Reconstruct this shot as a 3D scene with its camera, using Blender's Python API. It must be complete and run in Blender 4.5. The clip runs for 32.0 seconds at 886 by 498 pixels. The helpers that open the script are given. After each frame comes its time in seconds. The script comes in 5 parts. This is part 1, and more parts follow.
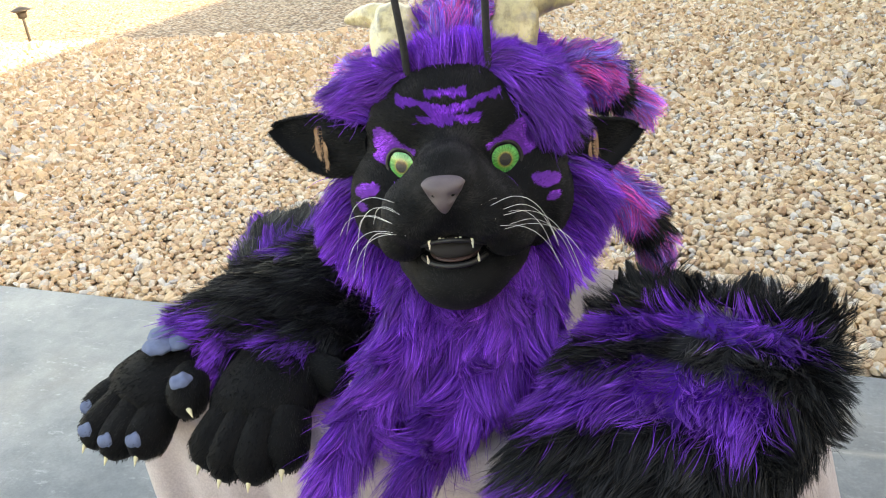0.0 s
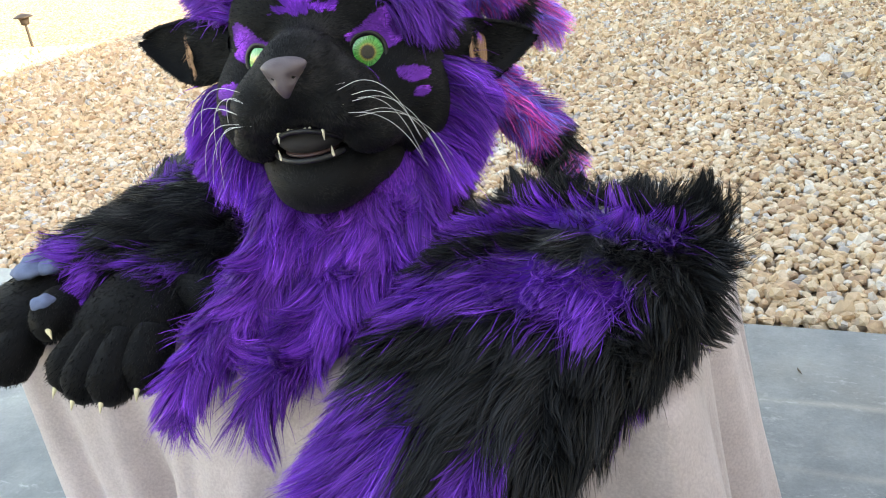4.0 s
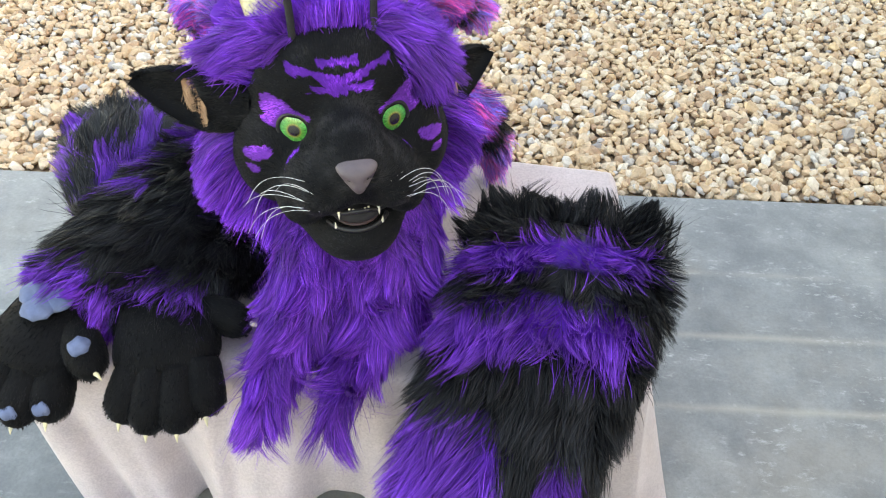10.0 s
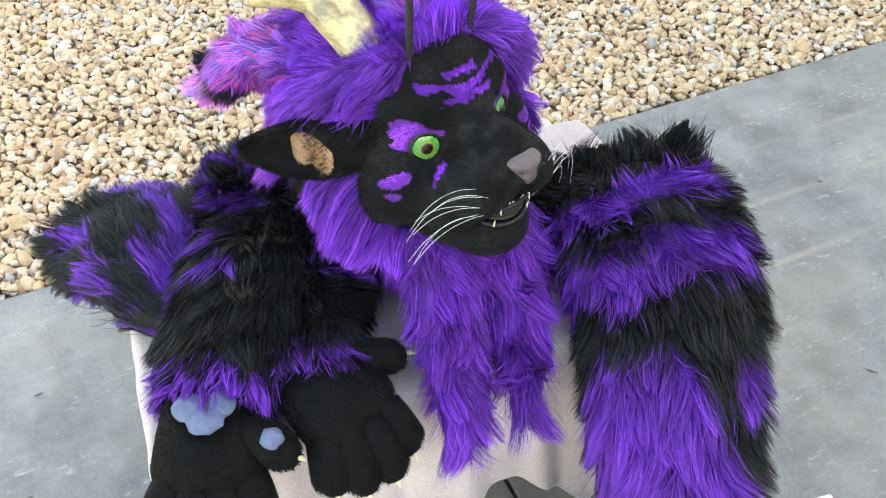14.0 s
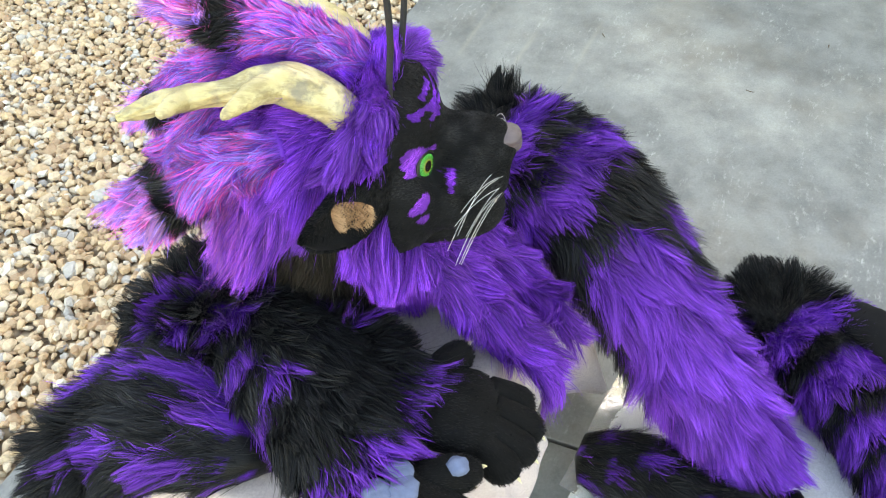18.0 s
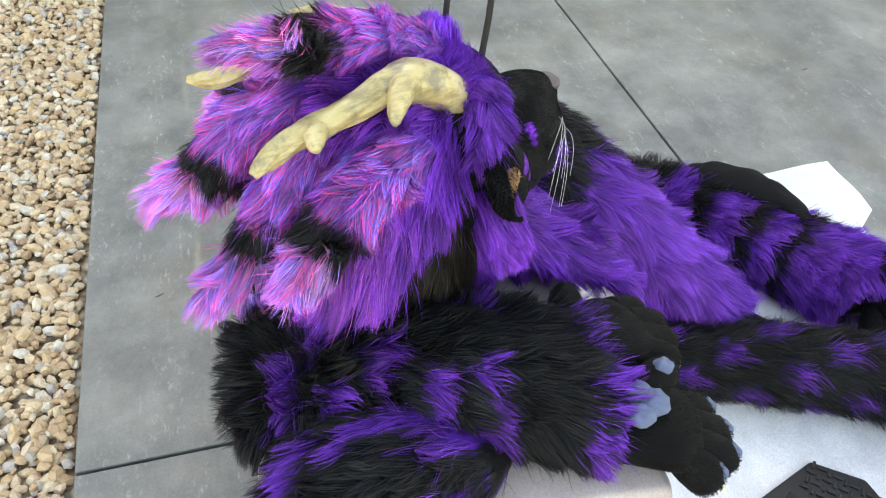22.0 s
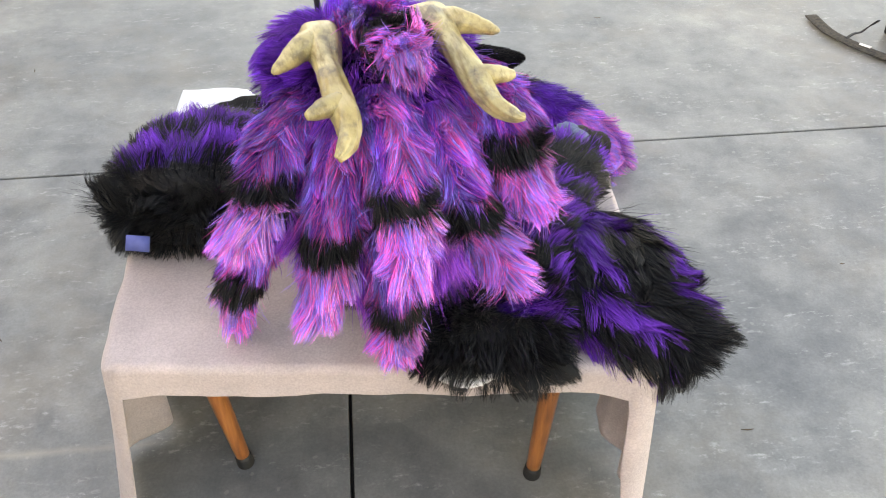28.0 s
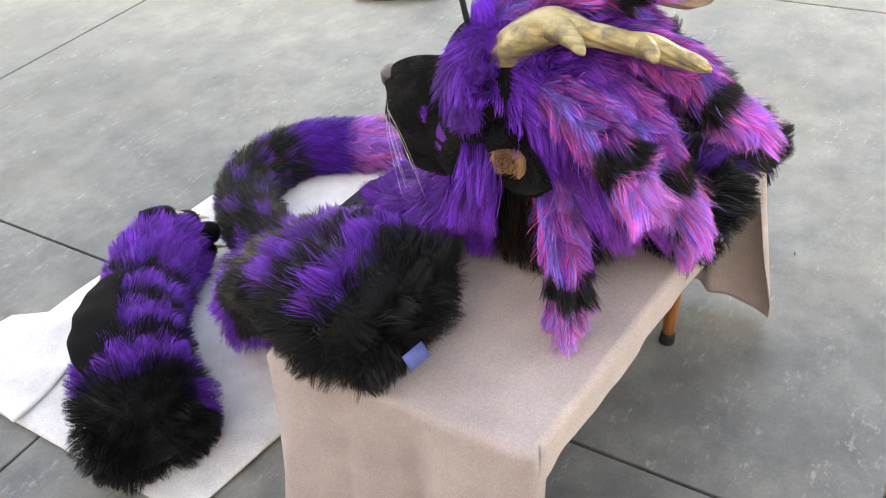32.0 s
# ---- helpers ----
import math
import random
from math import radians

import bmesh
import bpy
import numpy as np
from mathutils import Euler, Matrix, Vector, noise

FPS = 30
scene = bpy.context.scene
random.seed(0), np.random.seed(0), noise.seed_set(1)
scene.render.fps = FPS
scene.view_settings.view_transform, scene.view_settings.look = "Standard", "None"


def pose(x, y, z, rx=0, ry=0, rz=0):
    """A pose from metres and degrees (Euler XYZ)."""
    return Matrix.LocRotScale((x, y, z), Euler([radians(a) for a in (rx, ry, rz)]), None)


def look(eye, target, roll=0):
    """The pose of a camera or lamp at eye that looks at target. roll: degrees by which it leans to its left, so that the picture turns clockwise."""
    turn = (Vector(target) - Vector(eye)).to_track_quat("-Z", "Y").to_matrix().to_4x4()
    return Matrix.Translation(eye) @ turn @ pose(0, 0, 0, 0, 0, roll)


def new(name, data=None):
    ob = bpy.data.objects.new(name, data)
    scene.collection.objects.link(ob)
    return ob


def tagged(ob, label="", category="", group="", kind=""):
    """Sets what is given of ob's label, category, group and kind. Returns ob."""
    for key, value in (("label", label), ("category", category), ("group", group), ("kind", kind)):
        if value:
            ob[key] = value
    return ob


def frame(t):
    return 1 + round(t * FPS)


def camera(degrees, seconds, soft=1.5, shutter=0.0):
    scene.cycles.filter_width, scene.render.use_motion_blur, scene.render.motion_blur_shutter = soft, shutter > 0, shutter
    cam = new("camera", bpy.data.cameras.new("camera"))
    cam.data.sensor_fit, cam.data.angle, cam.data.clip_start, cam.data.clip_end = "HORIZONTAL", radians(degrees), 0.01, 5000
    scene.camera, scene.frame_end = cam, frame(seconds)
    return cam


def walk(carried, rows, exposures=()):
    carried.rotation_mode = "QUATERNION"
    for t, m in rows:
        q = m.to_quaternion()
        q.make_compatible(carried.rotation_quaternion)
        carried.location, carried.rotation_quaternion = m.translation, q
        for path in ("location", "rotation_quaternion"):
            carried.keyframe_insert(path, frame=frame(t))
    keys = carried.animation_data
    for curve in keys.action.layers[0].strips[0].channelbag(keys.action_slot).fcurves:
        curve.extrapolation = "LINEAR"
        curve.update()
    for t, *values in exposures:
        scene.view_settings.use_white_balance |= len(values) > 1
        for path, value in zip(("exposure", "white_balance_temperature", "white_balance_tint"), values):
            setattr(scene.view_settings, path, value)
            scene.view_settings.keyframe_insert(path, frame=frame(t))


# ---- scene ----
cam = camera(54.2, 32.0, soft=1.1)
PATH = [
    (0, (0.461, -1.131, 1.165), (-0.279, 0.526, 0.324), -6.8),
    (0.5, (0.489, -1.149, 1.113), (-0.26, 0.534, 0.333), -6.8),
    (1, (0.511, -1.159, 1.086), (-0.166, 0.554, 0.307), -4.5),
    (1.5, (0.514, -1.152, 1.059), (-0.125, 0.563, 0.252), -3.4),
    (2, (0.526, -1.151, 1.04), (-0.138, 0.555, 0.236), -4.2),
    (2.5, (0.535, -1.132, 1.013), (-0.177, 0.582, 0.266), -5.2),
    (3, (0.545, -1.107, 0.989), (-0.205, 0.599, 0.264), -6.2),
    (3.5, (0.586, -1.079, 0.976), (-0.207, 0.596, 0.225), -7.9),
    (5.5, (0.653, -1.031, 1.077), (-0.105, 0.567, 0.143), -5.4),
    (6, (0.642, -1.035, 1.118), (-0.08, 0.553, 0.14), -3.8),
    (6.5, (0.615, -1.045, 1.167), (-0.045, 0.55, 0.156), -2.7),
    (7, (0.569, -1.041, 1.227), (-0.021, 0.539, 0.153), -1.5),
    (7.5, (0.505, -1.051, 1.296), (0.019, 0.516, 0.151), -0.2),
    (8, (0.429, -1.069, 1.358), (0.06, 0.466, 0.13), 0.4),
    (8.5, (0.335, -1.095, 1.405), (0.122, 0.409, 0.104), 1.2),
    (9, (0.281, -1.1, 1.439), (0.192, 0.387, 0.104), 1.7),
    (9.5, (0.26, -1.107, 1.462), (0.182, 0.351, 0.096), 0.3),
    (10, (0.226, -1.1, 1.473), (0.169, 0.346, 0.093), 0.9),
    (10.5, (0.185, -1.111, 1.487), (0.161, 0.326, 0.096), 1.3),
    (11, (0.091, -1.112, 1.491), (0.157, 0.316, 0.092), 0.0),
    (11.5, (-0.031, -1.104, 1.492), (0.204, 0.31, 0.097), 0.8),
    (12, (-0.12, -1.103, 1.494), (0.24, 0.293, 0.107), 1.5),
    (12.5, (-0.159, -1.089, 1.49), (0.256, 0.298, 0.111), 1.9),
    (13, (-0.193, -1.06, 1.487), (0.23, 0.331, 0.114), 3.0),
    (13.5, (-0.272, -1.054, 1.487), (0.192, 0.322, 0.112), 1.1),
    (14, (-0.372, -1.031, 1.501), (0.22, 0.284, 0.116), -0.6),
    (14.5, (-0.474, -1.004, 1.493), (0.251, 0.25, 0.113), -0.9),
    (16.5, (-0.755, -0.826, 1.517), (0.318, 0.137, 0.131), -0.9),
    (17, (-0.754, -0.776, 1.589), (0.305, 0.078, 0.123), -3.5),
    (17.5, (-0.846, -0.688, 1.597), (0.324, 0.055, 0.155), -5.5),
    (18, (-0.902, -0.62, 1.611), (0.379, -0.009, 0.202), -3.3),
    (18.5, (-0.96, -0.586, 1.614), (0.383, -0.024, 0.242), -1.6),
    (19, (-0.972, -0.549, 1.608), (0.373, -0.001, 0.233), -1.2),
    (19.5, (-0.964, -0.43, 1.589), (0.398, 0.047, 0.204), -2.1),
    (20, (-0.964, -0.332, 1.594), (0.434, 0.001, 0.204), -1.2),
    (20.5, (-1.004, -0.225, 1.601), (0.42, -0.07, 0.205), -0.2),
    (21, (-1.075, -0.045, 1.584), (0.38, -0.111, 0.213), 0.4),
    (21.5, (-1.108, 0.099, 1.574), (0.337, -0.161, 0.217), 1.4),
    (22, (-1.065, 0.213, 1.55), (0.371, -0.174, 0.213), 0.7),
    (22.5, (-0.988, 0.333, 1.54), (0.403, -0.197, 0.204), 0.2),
    (23, (-0.96, 0.4, 1.54), (0.37, -0.282, 0.212), 1.3),
    (23.5, (-0.898, 0.501, 1.535), (0.371, -0.29, 0.207), 0.5),
    (24, (-0.84, 0.598, 1.536), (0.295, -0.323, 0.171), 2.0),
    (24.5, (-0.709, 0.642, 1.527), (0.303, -0.397, 0.149), 3.7),
    (25, (-0.598, 0.668, 1.527), (0.343, -0.413, 0.132), 3.9),
    (25.5, (-0.548, 0.714, 1.52), (0.312, -0.396, 0.096), 2.3),
    (26, (-0.483, 0.846, 1.503), (0.195, -0.403, 0.096), 1.5),
    (26.5, (-0.413, 1.003, 1.535), (0.071, -0.358, 0.152), 0.2),
    (28.5, (0.188, 1.219, 1.524), (-0.148, -0.287, 0.252), 0.0),
    (29, (0.329, 1.229, 1.506), (-0.163, -0.257, 0.261), -0.4),
    (29.5, (0.461, 1.122, 1.505), (-0.168, -0.311, 0.26), -1.8),
    (30, (0.55, 1.048, 1.516), (-0.156, -0.337, 0.258), -2.6),
    (30.5, (0.709, 0.981, 1.515), (-0.177, -0.288, 0.248), -2.4),
    (31, (0.932, 0.913, 1.531), (-0.123, -0.232, 0.276), -2.8),
    (31.5, (1.039, 0.824, 1.528), (-0.082, -0.256, 0.272), -4.5),
    (32, (1.203, 0.591, 1.52), (-0.068, -0.318, 0.272), -7.4),
]
# stops, white balance in kelvin and tint along the walk
EXPOSURES = [(0, 2.72, 10800, 14), (3, 2.77, 9700, 12), (9, 2.95, 10200, 13), (13, 3.08, 10300, 13), (17, 3.12, 10600, 10), (22, 2.8, 11000, 12), (25, 2.7, 12300, 18), (29, 2.85, 12300, 20), (32, 2.74, 12300, 20)]
walk(cam, [(t, look(eye, target, roll)) for t, eye, target, roll in PATH], EXPOSURES)

# ---- light ----
SUN_ELEVATION = 24.0
world = bpy.data.worlds.new("sky")
scene.world = world
world.use_nodes = True
wn = world.node_tree
sky = wn.nodes.new("ShaderNodeTexSky")
sky.sky_type = "NISHITA"
sky.sun_disc = False
sky.sun_elevation = radians(SUN_ELEVATION)
sky.sun_rotation = radians(90)
wn.links.new(sky.outputs[0], wn.nodes["Background"].inputs[0])
wn.nodes["Background"].inputs[1].default_value = 0.15

sun = new("sun", bpy.data.lights.new("sun", "SUN"))
sun.data.energy = 4.0
sun.data.angle = radians(0.5)
sun.data.color = (1.0, 0.9, 0.76)
sun.matrix_world = look((20, 0, 20 * math.tan(radians(SUN_ELEVATION))), (0, 0, 0))


# ---- materials ----
class Mat:
    """A node material with short ways to add nodes."""

    def __init__(self, name, rough=0.8, metal=0.0, spec=0.5):
        self.m = bpy.data.materials.new(name)
        self.m.use_nodes = True
        self.t = self.m.node_tree
        self.b = self.t.nodes["Principled BSDF"]
        self.b.inputs["Roughness"].default_value = rough
        self.b.inputs["Metallic"].default_value = metal
        self.b.inputs["Specular IOR Level"].default_value = spec
        self.pos = self.add("ShaderNodeTexCoord").outputs["Object"]

    def add(self, kind, **props):
        n = self.t.nodes.new(kind)
        for k, v in props.items():
            n.inputs[k].default_value = v
        return n

    def wire(self, a, b):
        self.t.links.new(a, b)

    def noise(self, scale, detail=4.0, rough=0.55, vec=None):
        n = self.add("ShaderNodeTexNoise", Scale=scale, Detail=detail, Roughness=rough)
        self.wire(vec or self.pos, n.inputs["Vector"])
        return n.outputs["Fac"]

    def ramp(self, fac, *stops):
        r = self.t.nodes.new("ShaderNodeValToRGB")
        e = r.color_ramp.elements
        while len(e) < len(stops):
            e.new(0.5)
        for el, (p, c) in zip(e, stops):
            el.position = p
            el.color = (*c, 1) if len(c) == 3 else c
        self.wire(fac, r.inputs[0])
        return r.outputs[0]

    def mix(self, fac, a, b, mode="MIX"):
        n = self.t.nodes.new("ShaderNodeMix")
        n.data_type = "RGBA"
        n.blend_type = mode
        for sock, v in ((n.inputs[0], fac), (n.inputs[6], a), (n.inputs[7], b)):
            if isinstance(v, (int, float)):
                sock.default_value = v
            elif isinstance(v, tuple):
                sock.default_value = (*v, 1)
            else:
                self.wire(v, sock)
        return n.outputs[2]

    def math(self, op, a, b=0.0, c=0.0):
        n = self.t.nodes.new("ShaderNodeMath")
        n.operation = op
        for sock, v in zip(n.inputs, (a, b, c)):
            if isinstance(v, (int, float)):
                sock.default_value = v
            else:
                self.wire(v, sock)
        return n.outputs[0]

    def color(self, c):
        if isinstance(c, tuple):
            self.b.inputs["Base Color"].default_value = (*c, 1)
        else:
            self.wire(c, self.b.inputs["Base Color"])
        return self

    def bump(self, height, strength=0.3, dist=0.01):
        n = self.add("ShaderNodeBump", Strength=strength, Distance=dist)
        self.wire(height, n.inputs["Height"])
        self.wire(n.outputs[0], self.b.inputs["Normal"])
        return self

    def stretched(self, x, y, z):
        n = self.t.nodes.new("ShaderNodeMapping")
        n.inputs["Scale"].default_value = (x, y, z)
        self.wire(self.pos, n.inputs["Vector"])
        return n.outputs[0]


def fur_material(name, rough=0.4, sheen=0.02, spread=0.75, spec=0.16, brushed=False):
    m = Mat(name, rough, 0, spec)
    a = m.t.nodes.new("ShaderNodeAttribute")
    a.attribute_name = "fur"
    g = m.t.nodes.new("ShaderNodeNewGeometry")
    v = m.math("MULTIPLY_ADD", g.outputs["Random Per Island"], spread, 1.0 - spread / 2)
    c = m.mix(1.0, a.outputs["Color"], v, "MULTIPLY")
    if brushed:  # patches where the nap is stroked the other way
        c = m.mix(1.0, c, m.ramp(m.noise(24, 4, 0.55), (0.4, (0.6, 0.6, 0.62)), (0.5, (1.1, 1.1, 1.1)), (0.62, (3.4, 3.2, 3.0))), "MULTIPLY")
    m.color(c)
    m.b.inputs["Sheen Weight"].default_value = sheen
    return m.m


def pile_material(name):
    """Short shaved pile: pigment from the mesh, broken by brushed streaks."""
    m = Mat(name, 0.7, 0, 0.1)
    a = m.t.nodes.new("ShaderNodeAttribute")
    a.attribute_name = "fur"
    n = m.noise(60, 5)
    m.color(m.mix(1.0, a.outputs["Color"], m.ramp(n, (0.3, (0.8, 0.8, 0.8)), (0.75, (1.2, 1.2, 1.2))), "MULTIPLY"))
    m.b.inputs["Sheen Weight"].default_value = 0.03
    return m.bump(m.noise(420, 3), 0.25, 0.002).m


FUR = fur_material("long_fur")
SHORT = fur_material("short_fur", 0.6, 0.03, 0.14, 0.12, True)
TAN_FUR = fur_material("tan_fur", 0.6, 0.03, 0.25, 0.12)
PILE = pile_material("shaved_pile")


def simple(name, col, rough=0.6, scale=30, amount=0.25, bump=0.15, bscale=120, metal=0.0):
    m = Mat(name, rough, metal)
    lo = tuple(c * (1 - amount) for c in col)
    hi = tuple(min(1, c * (1 + amount)) for c in col)
    m.color(m.ramp(m.noise(scale, 5), (0.3, lo), (0.7, hi)))
    return m.bump(m.noise(bscale, 3), bump, 0.004).m


def concrete_material():
    m = Mat("weathered_concrete", 0.55)
    big = m.noise(0.9, 6, 0.6)
    mid = m.noise(6, 6, 0.65)
    fine = m.noise(140, 4, 0.7)
    c = m.ramp(big, (0.33, (0.13, 0.14, 0.145)), (0.5, (0.195, 0.203, 0.2)), (0.67, (0.28, 0.28, 0.265)))
    c = m.mix(0.7, c, m.ramp(mid, (0.33, (0.55, 0.56, 0.57)), (0.67, (1.45, 1.42, 1.36))), "MULTIPLY")
    c = m.mix(0.6, c, m.ramp(fine, (0.3, (0.8, 0.8, 0.8)), (0.7, (1.22, 1.22, 1.22))), "MULTIPLY")
    stain = m.ramp(m.noise(1.6, 5, 0.7), (0.5, (0, 0, 0)), (0.68, (1, 1, 1)))
    c = m.mix(m.math("MULTIPLY", stain, 0.4), c, (0.2, 0.165, 0.125))
    speck = m.ramp(m.noise(45, 2, 0.4), (0.7, (0, 0, 0)), (0.74, (1, 1, 1)))
    c = m.mix(m.math("MULTIPLY", speck, 0.22), c, (0.45, 0.44, 0.4))
    # pale scuffs and scratches
    sc = m.noise(3.2, 2, 0.5, m.stretched(1, 3.5, 1))
    sc2 = m.noise(26, 5, 0.75, m.stretched(1, 2.2, 1))
    scuff = m.math("MULTIPLY", m.ramp(sc, (0.46, (0, 0, 0)), (0.62, (1, 1, 1))), m.ramp(sc2, (0.55, (0, 0, 0)), (0.68, (1, 1, 1))))
    c = m.mix(m.math("MULTIPLY", scuff, 0.6), c, (0.52, 0.52, 0.49))
    # pale chalky lines left by boards, running with the slab edge
    xyz = m.t.nodes.new("ShaderNodeSeparateXYZ")
    m.wire(m.pos, xyz.inputs[0])
    wob = m.math("MULTIPLY_ADD", m.noise(4, 2), 0.02, -0.01)
    y = m.math("ADD", xyz.outputs[1], wob)
    saw = m.math("PINGPONG", m.math("ADD", y, 10.0), 0.1)
    line = m.ramp(saw, (0.0, (1, 1, 1)), (0.006, (0.6, 0.6, 0.6)), (0.014, (0, 0, 0)))
    zone = m.math("MULTIPLY", m.ramp(m.math("MULTIPLY_ADD", xyz.outputs[1], 0.5, 0.5), (0.44, (0, 0, 0)), (0.5, (1, 1, 1)), (0.7, (1, 1, 1)), (0.74, (0, 0, 0))),
                  m.math("MULTIPLY", m.ramp(m.noise(1.7, 2), (0.35, (0, 0, 0)), (0.6, (1, 1, 1))), m.ramp(m.math("MULTIPLY_ADD", xyz.outputs[0], 0.25, 0.5), (0.61, (0, 0, 0)), (0.66, (1, 1, 1)), (0.9, (1, 1, 1)), (0.98, (0, 0, 0)))))
    c = m.mix(m.math("MULTIPLY", m.math("MULTIPLY", line, zone), 0.42), c, (0.45, 0.4, 0.31))
    m.color(c)
    m.wire(m.math("MULTIPLY_ADD", mid, 0.32, 0.22), m.b.inputs["Roughness"])
    return m.bump(m.math("ADD", fine, m.math("MULTIPLY", mid, 0.6)), 0.15, 0.004).m


def stone_material(name, per_object):
    m = Mat(name, 0.7)
    if per_object:
        r = m.t.nodes.new("ShaderNodeObjectInfo").outputs["Random"]
    else:
        r = m.t.nodes.new("ShaderNodeNewGeometry").outputs["Random Per Island"]
    c = m.ramp(r, (0.0, (0.42, 0.27, 0.17)), (0.14, (0.54, 0.37, 0.23)), (0.35, (0.62, 0.45, 0.28)), (0.55, (0.66, 0.54, 0.4)), (0.75, (0.58, 0.4, 0.24)), (0.88, (0.72, 0.66, 0.56)), (0.975, (0.46, 0.44, 0.42)), (1.0, (0.3, 0.28, 0.27)))
    n = m.noise(70, 5, 0.65)
    m.color(m.mix(0.55, c, m.ramp(n, (0.3, (0.55, 0.5, 0.45)), (0.7, (1.35, 1.32, 1.3))), "MULTIPLY"))
    return m.bump(n, 0.35, 0.004).m


def gravel_bed_material():
    m = Mat("gravel_bed", 0.85)
    v = m.add("ShaderNodeTexVoronoi", Scale=34.0)
    m.wire(m.pos, v.inputs["Vector"])
    sep = m.t.nodes.new("ShaderNodeSeparateColor")
    m.wire(v.outputs["Color"], sep.inputs[0])
    c = m.ramp(sep.outputs[0], (0.0, (0.25, 0.15, 0.09)), (0.3, (0.52, 0.37, 0.24)), (0.7, (0.6, 0.46, 0.32)), (1.0, (0.62, 0.55, 0.45)))
    # shade in the gaps painted on: each stone's colour darkens towards its rim
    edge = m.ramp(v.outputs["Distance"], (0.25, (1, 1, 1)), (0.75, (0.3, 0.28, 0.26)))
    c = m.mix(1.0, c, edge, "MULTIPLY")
    c = m.mix(0.4, c, m.ramp(m.noise(1.1, 4), (0.3, (0.75, 0.72, 0.7)), (0.7, (1.2, 1.2, 1.2))), "MULTIPLY")
    m.color(c)
    return m.bump(m.math("SUBTRACT", 1.0, v.outputs["Distance"]), 0.8, 0.02).m


def cloth_material(name, base, weave=900, nap=0.25):
    m = Mat(name, 0.95, 0, 0.1)
    n = m.noise(9, 5, 0.6)
    f = m.noise(260, 4, 0.7)
    c = m.ramp(n, (0.3, tuple(c * 0.86 for c in base)), (0.7, tuple(min(1, c * 1.12) for c in base)))
    m.color(m.mix(0.5, c, m.ramp(f, (0.35, (0.72, 0.7, 0.7)), (0.65, (1.2, 1.2, 1.2))), "MULTIPLY"))
    m.b.inputs["Sheen Weight"].default_value = nap
    return m.bump(m.math("ADD", m.noise(weave, 2), m.math("MULTIPLY", n, 2.0)), 0.25, 0.004).m


def horn_material():
    m = Mat("painted_resin_horn", 0.42)
    a = m.noise(11, 5, 0.6)
    b = m.noise(30, 6, 0.7, m.stretched(1.6, 0.22, 1.6))
    c = m.ramp(a, (0.3, (0.33, 0.25, 0.11)), (0.45, (0.48, 0.39, 0.18)), (0.6, (0.56, 0.48, 0.27)), (0.75, (0.36, 0.28, 0.12)))
    c = m.mix(m.ramp(b, (0.47, (0, 0, 0)), (0.62, (0.85, 0.85, 0.85))), c, (0.22, 0.165, 0.07))
    c = m.mix(m.ramp(m.noise(26, 6, 0.6), (0.5, (0, 0, 0)), (0.64, (0.8, 0.8, 0.8))), c, (0.15, 0.13, 0.095))
    m.color(c)
    m.b.inputs["Coat Weight"].default_value = 0.4
    return m.bump(m.math("ADD", b, a), 0.45, 0.008).m


def wood_material():
    m = Mat("varnished_wood", 0.3)
    n = m.noise(14, 6, 0.6, m.stretched(6, 6, 0.5))
    m.color(m.ramp(n, (0.3, (0.2, 0.06, 0.018)), (0.55, (0.4, 0.13, 0.035)), (0.75, (0.52, 0.2, 0.06))))
    m.b.inputs["Coat Weight"].default_value = 0.4
    return m.bump(n, 0.1, 0.003).m


def iris_material():
    """Green iris with radial streaks round a dark pupil, in the eye's own axes."""
    m = Mat("green_iris", 0.25)
    xyz = m.t.nodes.new("ShaderNodeSeparateXYZ")
    m.wire(m.pos, xyz.inputs[0])
    x, z = xyz.outputs[0], xyz.outputs[2]
    r = m.math("SQRT", m.math("ADD", m.math("MULTIPLY", x, x), m.math("MULTIPLY", z, z)))
    ang = m.math("ARCTAN2", x, z)
    comb = m.t.nodes.new("ShaderNodeCombineXYZ")
    m.wire(m.math("MULTIPLY", ang, 5.0), comb.inputs[0])
    m.wire(m.math("MULTIPLY", r, 40.0), comb.inputs[1])
    streak = m.noise(2.2, 4, 0.7, comb.outputs[0])
    c = m.ramp(m.math("MULTIPLY", r, 47.0), (0.0, (0.3, 0.16, 0.04)), (0.4, (0.26, 0.22, 0.05)), (0.54, (0.07, 0.27, 0.05)), (0.8, (0.03, 0.31, 0.07)), (0.97, (0.008, 0.09, 0.02)))
    c = m.mix(0.8, c, m.ramp(streak, (0.35, (0.25, 0.25, 0.2)), (0.65, (1.8, 1.8, 1.5))), "MULTIPLY")
    pup = m.ramp(m.math("MULTIPLY", r, 47.0), (0.34, (0.97, 0.97, 0.97)), (0.46, (0, 0, 0)))
    m.color(m.mix(pup, c, (0.003, 0.003, 0.004)))
    m.b.inputs["Coat Weight"].default_value = 1.0
    m.b.inputs["Coat Roughness"].default_value = 0.04
    return m.m


